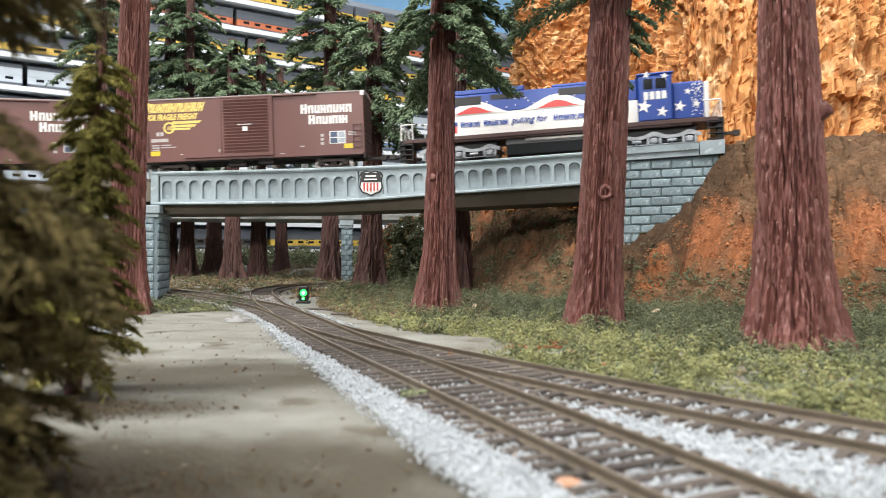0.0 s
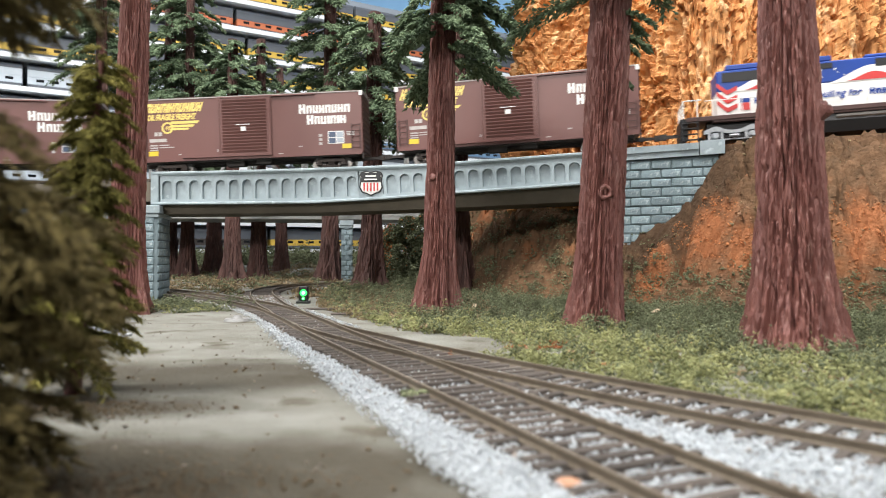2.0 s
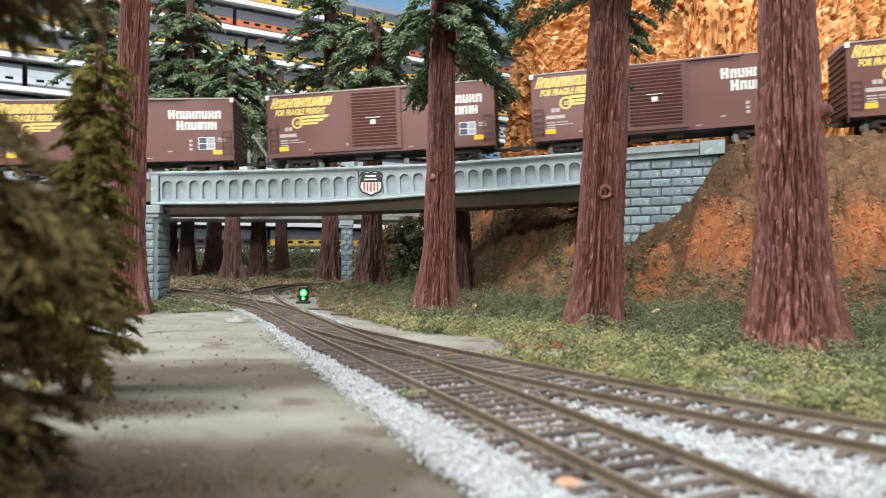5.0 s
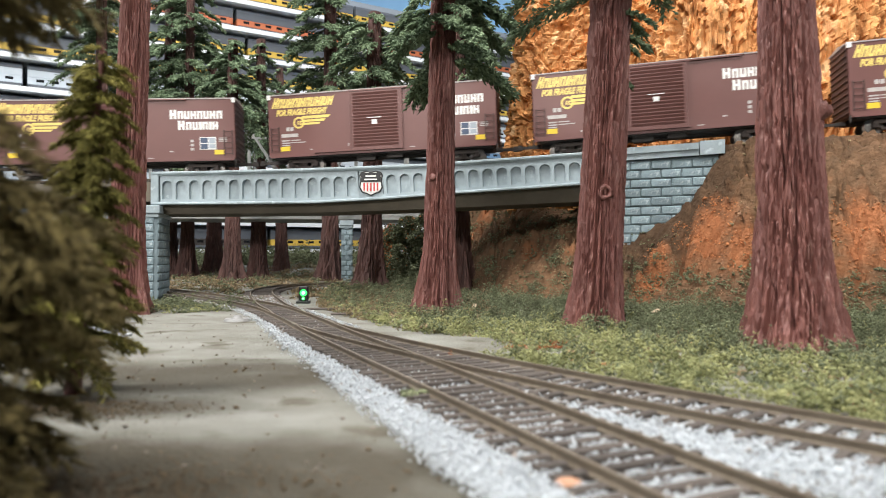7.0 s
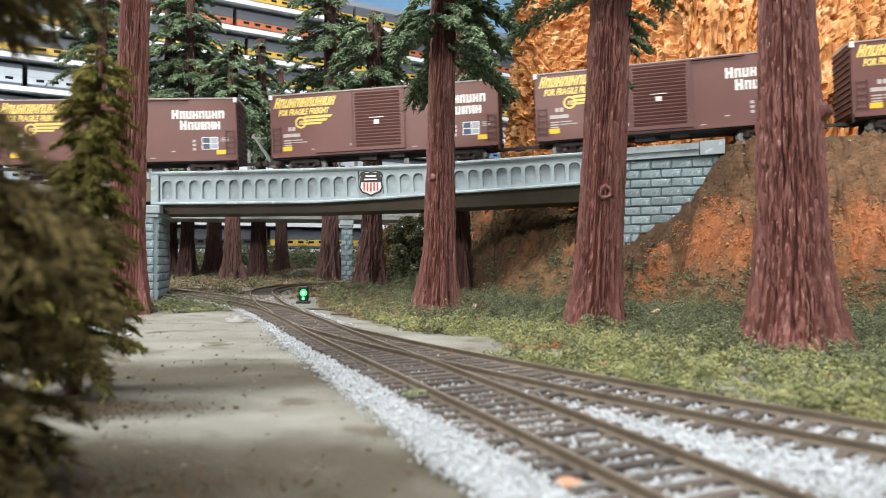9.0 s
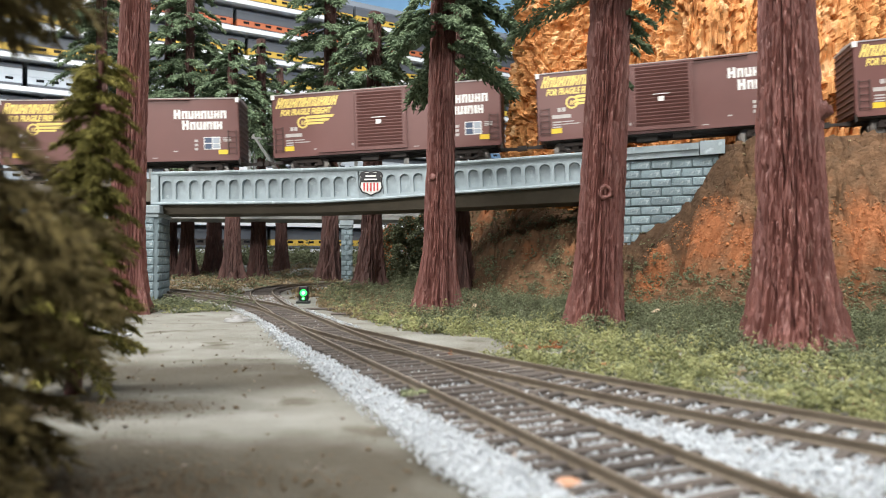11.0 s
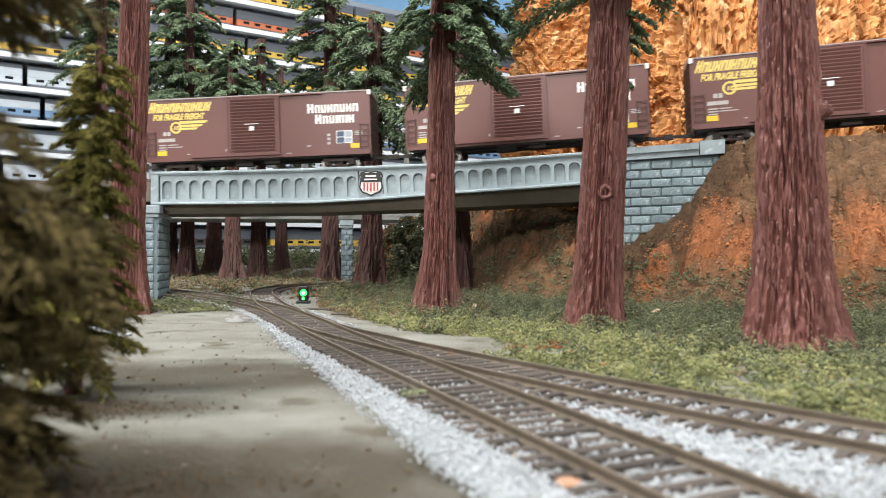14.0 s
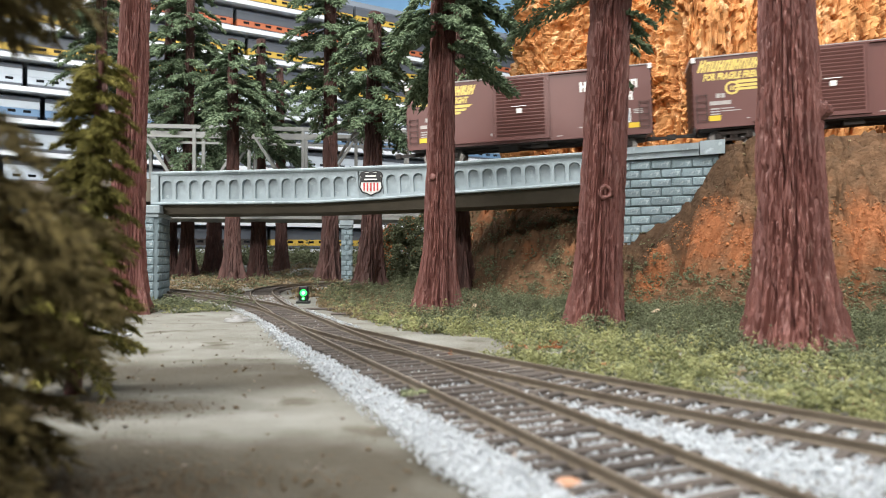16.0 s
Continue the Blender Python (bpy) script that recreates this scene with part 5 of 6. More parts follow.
def locomotive():
    root = thing("locomotive", "blue and white diesel locomotive with stars and red stripes", "locomotive")
    part("frame", boxes((-LL / 2 + 0.004, LL / 2 - 0.004, -0.0172, 0.0172, 0.0165, 0.0195), (-0.095, 0.095, -0.0165, 0.0165, 0.0150, 0.0166), bevel=0.0003), M["boxcar_end"], root, "dark maroon walkway and frame")
    hw = 0.0128
    lower = part("long_hood", boxes((-0.0915, 0.060, -hw, hw, 0.0196, 0.0360)), M["white"], root, "white lower hood")
    part("hood_top", boxes((-0.0915, 0.060, -hw, hw, 0.0361, 0.0505), (-0.085, -0.02, -hw + 0.0010, hw - 0.0010, 0.0506, 0.0545), (0.0, 0.05, -hw + 0.002, hw - 0.002, 0.0506, 0.0530), bevel=0.0008), M["blue"], root, "blue upper hood")
    for x0, x1, z0, z1 in ((-0.088, -0.052, 0.0425, 0.0488), (0.005, 0.03, 0.0440, 0.0490), (-0.045, -0.02, 0.0455, 0.0490)):
        part("radiator", boxes((x0, x1, -hw - 0.0004, -hw + 0.001, z0, z1)), M["black"], root, "black radiator grille")
    cab = part("cab", boxes((0.0602, 0.0830, -0.0168, 0.0168, 0.0196, 0.0515), bevel=0.0008), M["blue"], root, "blue cab")
    part("cab_roof", boxes((0.0590, 0.0845, -0.0172, 0.0172, 0.0516, 0.0534), bevel=0.0008), M["blue"], cab)
    part("cab_window", boxes((0.0640, 0.0700, -0.0172, -0.0160, 0.0420, 0.0490)), M["glass_dark"], cab)
    part("cab_window", boxes((0.0720, 0.0790, -0.0172, -0.0160, 0.0420, 0.0490)), M["glass_dark"], cab)
    part("short_hood", boxes((0.0832, 0.1040, -hw, hw, 0.0196, 0.0460), bevel=0.0012), M["blue"], root, "blue nose with white stars")
    part("nose_end", boxes((0.1041, 0.1075, -hw + 0.0005, hw - 0.0005, 0.0196, 0.0455), bevel=0.001), M["white"], root, "white nose")
    # stars and dots
    def star(bm, x, z, r, y):
        p = [bm.verts.new((x + (r if i % 2 == 0 else r * 0.42) * math.sin(math.pi * i / 5 + 0.2), y, z + (r if i % 2 == 0 else r * 0.42) * math.cos(math.pi * i / 5 + 0.2))) for i in range(10)]
        c = bm.verts.new((x, y, z))
        for i in range(10):
            bm.faces.new((c, p[(i + 1) % 10], p[i]))
    bm = bmesh.new()
    for x, z, r in ((0.0640, 0.0300, 0.0052), (0.0760, 0.0255, 0.0040), (0.0780, 0.0500, 0.0030), (0.0660, 0.0520, 0.0030)):
        star(bm, x, z, r, -0.0171)
    for x, z, r in ((0.0880, 0.0290, 0.0042), (0.0990, 0.0300, 0.0030), (0.0935, 0.0390, 0.0026)):
        star(bm, x, z, r, -hw - 0.0003)
    rng = random.Random(5)
    for k in range(26):
        star(bm, rng.uniform(-0.048, 0.055), rng.uniform(0.0385, 0.0450), 0.0007, -hw - 0.0003)
    for k in range(60):
        star(bm, rng.uniform(0.0960, 0.1035), rng.uniform(0.0215, 0.0450), 0.0007, -hw - 0.0003)
    part("star", bm, M["white"], root, "white stars")
    for x in (0.0640, 0.0680, 0.0720, 0.0760):
        part("number_bar", slant(bmesh.new(), x, 0.0345, 0.0030, 0.0055), M["white"], cab, at=Matrix.Translation((0, -0.0169, 0)))

    def wave(cx, half, z0, z1, y, n=20):
        bm = bmesh.new()
        lo = [bm.verts.new((cx + half * u, y, z0)) for u in np.linspace(-1, 1, n)]
        hi = [bm.verts.new((cx + half * u, y, z0 + (z1 - z0) * (0.5 + 0.5 * math.cos(math.pi * u)))) for u in np.linspace(-1, 1, n)]
        for i in range(n - 1):
            bm.faces.new((lo[i], lo[i + 1], hi[i + 1], hi[i]))
        return bm

    for cx in (-0.058, 0.004):
        part("swoosh", wave(cx, 0.030, 0.0355, 0.0455, -hw - 0.0003), M["white"], root, "white curved swoosh")
        part("swoosh_heart", wave(cx, 0.017, 0.0360, 0.0410, -hw - 0.0005), M["red"], root, "red curved swoosh")
    bm = bmesh.new()
    for k in range(3):
        z = 0.0215 + k * 0.0060
        v = [bm.verts.new(c) for c in ((-0.0916, -hw - 0.0004, z + 0.006), (-0.085, -hw - 0.0004, z), (-0.0785, -hw - 0.0004, z + 0.003), (-0.0785, -hw - 0.0004, z + 0.0060), (-0.085, -hw - 0.0004, z + 0.0033), (-0.0916, -hw - 0.0004, z + 0.0090))]
        bm.faces.new((v[0], v[1], v[4], v[5])), bm.faces.new((v[1], v[2], v[3], v[4]))
    part("stripe", bm, M["red"], root, "red chevron stripes at the rear")
    Fm = Matrix.Translation((0, -hw - 0.0003, 0))
    word_blocks(lower, Fm, M["blue"], (1, 1, .5, 1, 1), -0.0680, 0.0262, 0.0150, 0.0042)
    word_blocks(lower, Fm, M["blue"], (1, 1, 1, .5, .9, .5, 1), -0.0505, 0.0262, 0.0185, 0.0042)
    part("motto", text_mesh("pulling for", 0.0066, M["blue"], 0.3, 0.00012, 0.0270), M["blue"], lower, "blue script", at=Fm @ pose(-0.0300, 0, 0.0265))
    word_blocks(lower, Fm, M["blue"], (1, 1, .5, .8, 1, 1, .4, 1, 1, 1), 0.0010, 0.0262, 0.0320, 0.0042)
    bm = bmesh.new()
    cyl(bm, (0.045, -hw - 0.0006, 0.0285), (0.045, -hw, 0.0285), 0.0042, n=20)
    part("round_emblem", bm, M["car_blue"], lower)
    part("shield_emblem", boxes((-0.0765, -0.0710, -hw - 0.0004, -hw, 0.0225, 0.0275)), M["red"], lower)
    part("shield_emblem", boxes((-0.0768, -0.0707, -hw - 0.0004, -hw, 0.0277, 0.0312)), M["blue"], lower)
    # fuel tank, trucks, rails
    bm = bmesh.new()
    prof = [(-0.0150, 0.0150), (-0.0160, 0.0105), (-0.0130, 0.0032), (0.0130, 0.0032), (0.0160, 0.0105), (0.0150, 0.0150)]
    A = [bm.verts.new((-0.034, y, z)) for y, z in prof]
    B = [bm.verts.new((0.036, y, z)) for y, z in prof]
    for j in range(6):
        bm.faces.new((A[j], B[j], B[(j + 1) % 6], A[(j + 1) % 6]))
    bm.faces.new(A[::-1]), bm.faces.new(B)
    bmesh.ops.recalc_face_normals(bm, faces=bm.faces[:])
    part("fuel_tank", bm, M["black"], root, "black fuel tank")
    for sx in (-1, 1):
        bm = bmesh.new()
        for y in (-0.0138, 0.0138):
            t = 0.0010
            # cast frame: a band that arches over each axle and dips between them
            rows = []
            for x in np.linspace(-0.0310, 0.0310, 63):
                near = min(abs(x - q) for q in (-0.0235, 0.0, 0.0235))
                hump = math.exp(-(near / 0.0055) ** 2)
                z0, z1 = 0.0072 + 0.0018 * hump, 0.0094 + 0.0030 * hump
                rows.append([bm.verts.new(c) for c in ((x, y - t, z0), (x, y - t, z1), (x, y + t, z1), (x, y + t, z0))])
            for p, q in zip(rows[:-1], rows[1:]):
                for j in range(4):
                    bm.faces.new((p[j], q[j], q[(j + 1) % 4], p[(j + 1) % 4]))
            bm.faces.new(rows[0]), bm.faces.new(rows[-1][::-1])
            for x in (-0.0235, 0.0, 0.0235):
                # pedestal legs, axle box and its round cap
                for sg in (-1, 1):
                    box(bm, x + sg * 0.0040 - 0.0008, x + sg * 0.0040 + 0.0008, y - t, y + t, 0.0036, 0.0090)
                box(bm, x - 0.0026, x + 0.0026, y - t * 1.5, y + t * 1.5, 0.0038, 0.0082, bevel=0.0010)
                cyl(bm, (x, y - 0.0026, 0.0060), (x, y, 0.0060), 0.0017, n=12)
            box(bm, -0.0285, 0.0285, y - t * 0.6, y + t * 0.6, 0.0030, 0.0037)
            for x in (-0.0118, 0.0118):
                cyl(bm, (x - 0.003, y - 0.0014, 0.0056), (x + 0.003, y - 0.0014, 0.0056), 0.0010, n=8)
                cyl(bm, (x, y, 0.0034), (x, y, 0.0074), 0.0006, n=6)
        tk = part("truck", bm, M["silver"], root, "silver three-axle truck", at=pose(sx * 0.070, 0, 0))
        part("bolster", boxes((-0.029, 0.029, -0.0122, 0.0122, 0.0040, 0.0150), bevel=0.0006), M["black"], tk, "black truck centre casting")
        for ax in (-0.0235, 0.0, 0.0235):
            part("wheelset", WHEEL, M["steel"], tk, at=pose(ax, 0, 0.0056))
        e = sx * LL / 2
        x0, x1 = sorted((e - sx * 0.005, e))
        part("pilot", boxes((x0, x1, -0.0155, 0.0155, 0.0045, 0.0190), bevel=0.0004), M["black"], root, "black pilot with steps")
        part("coupler", boxes((*sorted((e, e + sx * 0.011)), -0.0010, 0.0010, 0.0088, 0.0110), (*sorted((e + sx * 0.008, e + sx * 0.0125)), -0.0023, 0.0023, 0.0080, 0.0116)), M["underframe"], root)
        for k in range(4):
            x0, x1 = sorted((e - sx * 0.011, e - sx * 0.0015))
            part("step", boxes((x0, x1, -0.0178, -0.0140, 0.0040 + k * 0.0038, 0.0046 + k * 0.0038)), M["black"], root)
        for q in (0.0108, 0.0010):
            part("step_side", boxes((*sorted((e - sx * (q + 0.0005), e - sx * q)), -0.0178, -0.0145, 0.003, 0.0190)), M["black"], root)
        for x, y in ((0.002, -0.0165), (0.002, -0.006), (0.002, 0.006), (0.002, 0.0165), (0.011, -0.0168)):
            part("stanchion", cyl(bmesh.new(), (e - sx * x, y, 0.019), (e - sx * x, y, 0.0310), 0.00045, n=6), M["white"], root)
        part("handrail", cyl(bmesh.new(), (e - sx * 0.002, -0.0165, 0.0310), (e - sx * 0.002, 0.0165, 0.0310), 0.00045, n=6), M["white"], root, "white end handrail")
        part("handrail", cyl(bmesh.new(), (e - sx * 0.002, -0.0168, 0.0310), (e - sx * 0.0135, -0.0168, 0.0310), 0.00045, n=6), M["white"], root, "white end handrail")
    for x in np.linspace(-0.095, 0.055, 9):
        part("stanchion", cyl(bmesh.new(), (x, -0.0168, 0.0195), (x, -0.0168, 0.0300), 0.0003, n=5), M["white"], root)
    part("handrail", cyl(bmesh.new(), (-0.10, -0.0168, 0.0300), (0.058, -0.0168, 0.0300), 0.0003, n=5), M["white"], root, "thin side handrail")
    part("air_tank", boxes((-0.02, 0.03, -0.0166, -0.0145, 0.0118, 0.0145), bevel=0.0008), M["steel"], root)
    return root


CAR = boxcar()
CARS = [CAR] + [copy_thing(CAR, pose(0, 0, 0)) for _ in range(7)]
LOCO = locomotive()
PITCH = 0.2046


def travel(t):
    """Distance run since seven seconds: the train gathers a little speed at first."""
    u = 7.0 - t
    return -(0.1031 * u - 0.0017 * u * u / 14) if u > 0 else -0.1031 * u


def seat(s, half):
    """Pose of a car whose middle is at s, riding with its trucks on the line."""
    a, b = line(s - half), line(s + half)
    d = b - a
    m = (a + b) / 2
    return Matrix.Translation(m) @ Matrix.Rotation(math.atan2(d.y, d.x), 4, "Z") @ Matrix.Rotation(-math.atan2(d.z, math.hypot(d.x, d.y)), 4, "Y")


def motions():
    times = [k * 0.25 for k in range(65)]
    for n, car in enumerate(CARS):
        mid = 0.0152 + (3 - n) * PITCH + CL / 2
        walk(car, [(t, seat(mid + travel(t), 0.063)) for t in times])
    front = 0.0152 + 3 * PITCH + CL + 0.0262 + LL / 2
    # wheels roll with the distance run
    steps = [k * 0.08 for k in range(201)]
    for thing_ in CARS + [LOCO]:
        for w in [o for o in thing_.children_recursive if o.name.startswith("wheelset")]:
            x, y, z = w.matrix_basis.translation
            walk(w, [(t, pose(x, y, z, 0, math.degrees((travel(t) - travel(0)) / 0.0053), 0)) for t in steps])
    walk(LOCO, [(t, seat(front + travel(t), 0.070)) for t in times])
# ---- loose ground cover ----
GR = np.random.default_rng(77)


def near_line(P, x, y):
    """Signed distance (positive to the right of the way) and nearest index for arrays of points."""
    d2 = (x[:, None] - P[None, ::4, 0]) ** 2 + (y[:, None] - P[None, ::4, 1]) ** 2
    i = np.argmin(d2, 1) * 4
    t = np.gradient(P, axis=0)
    t /= np.linalg.norm(t, axis=1)[:, None]
    px, py = x - P[i, 0], y - P[i, 1]
    return px * t[i, 1] - py * t[i, 0], i


def heights(x, y):
    d = toe_distance(x, y)
    return np.array([ground_height(a, b, c) for a, b, c in zip(x, y, d)])


def stuff(name, label, category, xyz, size, material, flat=0.8, squash=None):
    v, f = crumbs(xyz, size, GR, flat, squash)
    ob = new(name, fast_mesh(name, v, f, material))
    return tagged(ob, label, category, kind="stuff")


def ballast_bed(name, P, l0, l1, r, k0, k1, z, material):
    """The packed bed under the loose stones."""
    N = sides(P)
    verts, faces = [], []
    cols = 13
    ks = list(range(k0, k1, 2))
    for k in ks:
        y = P[k][1]
        left = l0 + np.clip(0.30 - y, 0, 0.25) * l1
        for j in range(cols):
            o = -left + (left + r) * j / (cols - 1)
            x, yy = P[k] + N[k] * o
            edge = min(j, cols - 1 - j)
            verts.append((x, yy, (-0.0012 if edge == 0 else z) + 0.0004 * noise.noise(Vector((x * 400, yy * 400, 0)))))
    for i in range(len(ks) - 1):
        for j in range(cols - 1):
            a = i * cols + j
            faces.append((a, a + 1, a + cols + 1, a + cols))
    return tagged(new(name, mesh_of(name, verts, faces, material, True)), "packed pale stone bed under the track", "ballast", kind="structure")


def ballast():
    n = 540000
    x, y = GR.uniform(-0.19, 0.17, n), GR.uniform(0.035, 0.50, n)
    keep = GR.uniform(0, 1, n) < np.clip(0.13 / (y + 0.02), 0.10, 1)
    x, y = x[keep], y[keep]
    a = np.empty(len(x)); b = np.empty(len(x)); c = np.empty(len(x))
    for i in range(0, len(x), 20000):
        q = slice(i, i + 20000)
        a[q], b[q], c[q] = near_line(T1, x[q], y[q])[0], near_line(T2, x[q], y[q])[0], near_line(T3, x[q], y[q])[0]
    on2 = y < 0.32
    wide = 0.0185 + np.clip(0.30 - y, 0, 0.25) * 0.042 + GR.normal(size=len(x)) * 0.0012
    left = (a > -wide) & (a < 0.018)
    between = on2 & (a > 0) & (b < 0.0)
    right2 = on2 & (np.abs(b) < 0.0135 + GR.normal(size=len(x)) * 0.001)
    third = (y > 0.33) & (np.abs(c) < 0.014)
    ok = left | between | right2 | third
    x, y, a, b, c = x[ok], y[ok], a[ok], b[ok], c[ok]
    rail = (np.abs(np.abs(a) - GAUGE / 2) < 0.0013) | ((np.abs(np.abs(b) - GAUGE / 2) < 0.0013) & (y < 0.32)) | ((np.abs(np.abs(c) - GAUGE / 2) < 0.0013) & (y > 0.33))
    x, y, a, b = x[~rail], y[~rail], a[~rail], b[~rail]
    inside = (np.abs(a) < 0.0152) | ((np.abs(b) < 0.0152) & (y < 0.32))
    z = np.where(inside, GR.uniform(0.0004, 0.0013, len(x)), GR.uniform(0.0008, 0.0020, len(x)))
    size = GR.uniform(0.00023, 0.00044, len(x)) * np.where(y > 0.22, 1.25, 1.0)
    size *= np.where(GR.uniform(0, 1, len(x)) < 0.03, 1.6, 1.0)
    dirty = GR.uniform(0, 1, len(x)) < np.where(inside, np.clip(0.10 + (y - 0.13) * 3.2, 0.08, 0.95), np.clip((y - 0.33) * 5, 0.03, 0.9))
    stuff("ballast", "pale blue-white crushed stone ballast along the tracks", "ballast", np.c_[x, y, z][~dirty], size[~dirty], M["gravel"])
    stuff("ballast", "dirty brown ballast between the rails", "ballast", np.c_[x, y, z][dirty], size[dirty], M["gravel_dirty"])


i32 = int(np.argmin(np.abs(T1[:, 1] - 0.31)))
ballast_bed("ballast_bed", T1, 0.0190, 0.042, 0.019, 0, i32, 0.0004, M["gravel"])
ballast_bed("ballast_bed", T1, 0.0140, 0.0, 0.012, i32, len(T1), 0.0003, M["gravel_dirty"])
ballast_bed("ballast_bed", T2, 0.0300, 0.0, 0.0125, 0, int(np.argmin(np.abs(T2[:, 1] - 0.19))), 0.0004, M["gravel"])
ballast()

EDGE = smooth_line([(0.14, 0.085), (0.0985, 0.1352), (0.0821, 0.1572), (0.0526, 0.1950), (0.0395, 0.2150), (0.0225, 0.2400), (0.0146, 0.2625), (-0.0150, 0.2800), (-0.0470, 0.345), (-0.0700, 0.395), (-0.0850, 0.46), (-0.095, 0.56), (-0.08, 0.66)], 0.004)


def turf(name, label, cx, cy, material, per, spread, size, pile, rise=0.0):
    """Clumps of ground foam: many crumbs heaped round each centre."""
    n = len(cx)
    k = per
    tall = np.array([max(0.3, 0.9 + 1.6 * noise.noise(Vector((a * 70, b * 70, 9)))) for a, b in zip(cx, cy)])
    ring = spread * GR.uniform(0.7, 1.9, n)
    q = GR.normal(size=(n, k, 3))
    q /= np.linalg.norm(q, axis=2)[:, :, None]
    q[:, :, 2] = np.abs(q[:, :, 2])
    q *= GR.uniform(0.55, 1.08, (n, k, 1))
    x = (cx[:, None] + q[:, :, 0] * ring[:, None]).ravel()
    y = (cy[:, None] + q[:, :, 1] * ring[:, None]).ravel()
    z = (heights(cx, cy)[:, None] + q[:, :, 2] * (pile * tall * GR.uniform(0.5, 1.2, n))[:, None]).ravel() + rise
    s = size * GR.uniform(0.5, 1.5, n * k)
    return stuff(name, label, "ground cover", np.c_[x, y, z], s, material, 0.8, np.stack([GR.uniform(0.8, 2.0, n * k), GR.uniform(0.4, 0.9, n * k), GR.uniform(0.2, 0.5, n * k)], 1))


def region(n, x0, x1, y0, y1, test):
    x, y = GR.uniform(x0, x1, n), GR.uniform(y0, y1, n)
    e, _ = near_line(EDGE, x, y)
    d = toe_distance(x, y)
    ok = test(x, y, e, d)
    return x[ok], y[ok], e[ok], d[ok]


def cover():
    x, y, e, d = region(9000, -0.10, 0.42, 0.09, 0.62, lambda x, y, e, d: (e > 0.002) & (d < 0.008))
    stuff("turf", "dense olive-brown foam mat under the turf", "ground cover", np.c_[x, y, heights(x, y)], GR.uniform(0.0015, 0.0032, len(x)), M["turf_dark"], 0.55)
    # strip beside the siding: light in front, darker towards the foot of the hill
    x, y, e, d = region(15000, -0.10, 0.42, 0.09, 0.62, lambda x, y, e, d: ((e > 0.0008) | ((y < 0.212) & (near_line(T2, x, y)[0] > 0.0150))) & (d < 0.013) & (x < 0.72 * y + 0.01))
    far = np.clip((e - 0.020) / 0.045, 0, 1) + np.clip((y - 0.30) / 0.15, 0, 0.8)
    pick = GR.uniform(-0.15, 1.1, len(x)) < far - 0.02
    sparse = GR.uniform(0, 1, len(x)) < np.where(y > 0.33, 0.60, 1.0)
    turf("turf", "bright olive-green foam turf beside the siding", x[~pick & sparse], y[~pick & sparse], M["turf"], 52, 0.0026, 0.00054, 0.0058)
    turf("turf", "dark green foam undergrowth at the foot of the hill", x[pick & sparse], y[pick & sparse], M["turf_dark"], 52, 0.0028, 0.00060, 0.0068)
    x, y, e, d = region(5000, -0.10, 0.42, 0.09, 0.62, lambda x, y, e, d: (e > -0.001) & (d < 0.025))
    turf("leaf_litter", "brown dry leaf litter scattered over the ground", x, y, M["litter"], 5, 0.004, 0.0007, 0.0030)
    x, y, e, d = region(2600, -0.11, 0.03, 0.33, 0.56, lambda x, y, e, d: (e > -0.001) & (d < 0.02))
    turf("leaf_litter", "tan dry litter between the grove and the turnout", x, y, M["litter"], 16, 0.0026, 0.00065, 0.0045)
    # valley side behind the bridge, and heaps at the foot of the hill
    x, y, e, d = region(9000, -0.02, 0.30, 0.30, 0.70, lambda x, y, e, d: (d > -0.02) & (d < np.where((x < 0.14) & (y > 0.43), 0.075, 0.012)))
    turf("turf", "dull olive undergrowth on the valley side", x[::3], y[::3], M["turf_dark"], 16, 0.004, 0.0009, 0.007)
    turf("leaf_litter", "dry brown litter on the valley side", x[1::3], y[1::3], M["litter"], 9, 0.004, 0.0009, 0.005)
    # round the pier and the near left trunk
    x, y = GR.uniform(-0.34, -0.105, 900), GR.uniform(0.35, 0.49, 900)
    a, _ = near_line(T1, x, y)
    edge = 0.372 + 0.008 * np.sin(x * 90) + np.clip(-0.17 - x, 0, 1) * 0.05
    ok = (a < -0.017) & (y > edge)
    turf("turf", "olive foam turf round the pier", x[ok][1::3], y[ok][1::3], M["turf"], 16, 0.003, 0.0009, 0.004)
    turf("turf", "dark foam undergrowth round the pier", np.r_[x[ok][::3], x[ok][2::3], x[ok][::2] + 0.004], np.r_[y[ok][::3], y[ok][2::3], y[ok][::2] + 0.03], M["turf_dark"], 24, 0.0035, 0.0008, 0.0065)
    # grove floor
    x, y = GR.uniform(-0.85, 0.0, 5200), GR.uniform(0.48, 1.30, 5200)
    a, _ = near_line(T1, x, y)
    c, _ = near_line(T3, x, y)
    ok = (np.abs(a) > 0.022) & (np.abs(c) > 0.020)
    x, y = x[ok], y[ok]
    turf("leaf_litter", "brown needle litter on the grove floor", np.r_[x[::2], x[3::4]], np.r_[y[::2], y[3::4]], M["litter"], 14, 0.006, 0.0014, 0.004)
    turf("turf", "dark green undergrowth on the grove floor", x[1::4], y[1::4], M["turf_dark"], 14, 0.006, 0.0015, 0.006)
    # rough green bank below the display shelves
    x, y = GR.uniform(-0.85, -0.15, 1300), GR.uniform(1.12, 1.31, 1300)
    turf("turf", "dull green rough at the back edge of the layout", x, y, M["turf_dark"], 26, 0.009, 0.0024, 0.020)
    # bushes on the bank behind the pier
    x, y = GR.uniform(-0.09, 0.02, 500), GR.uniform(0.62, 0.86, 500)
    d = toe_distance(x, y)
    ok = (d > -0.04) & (d < 0.06)
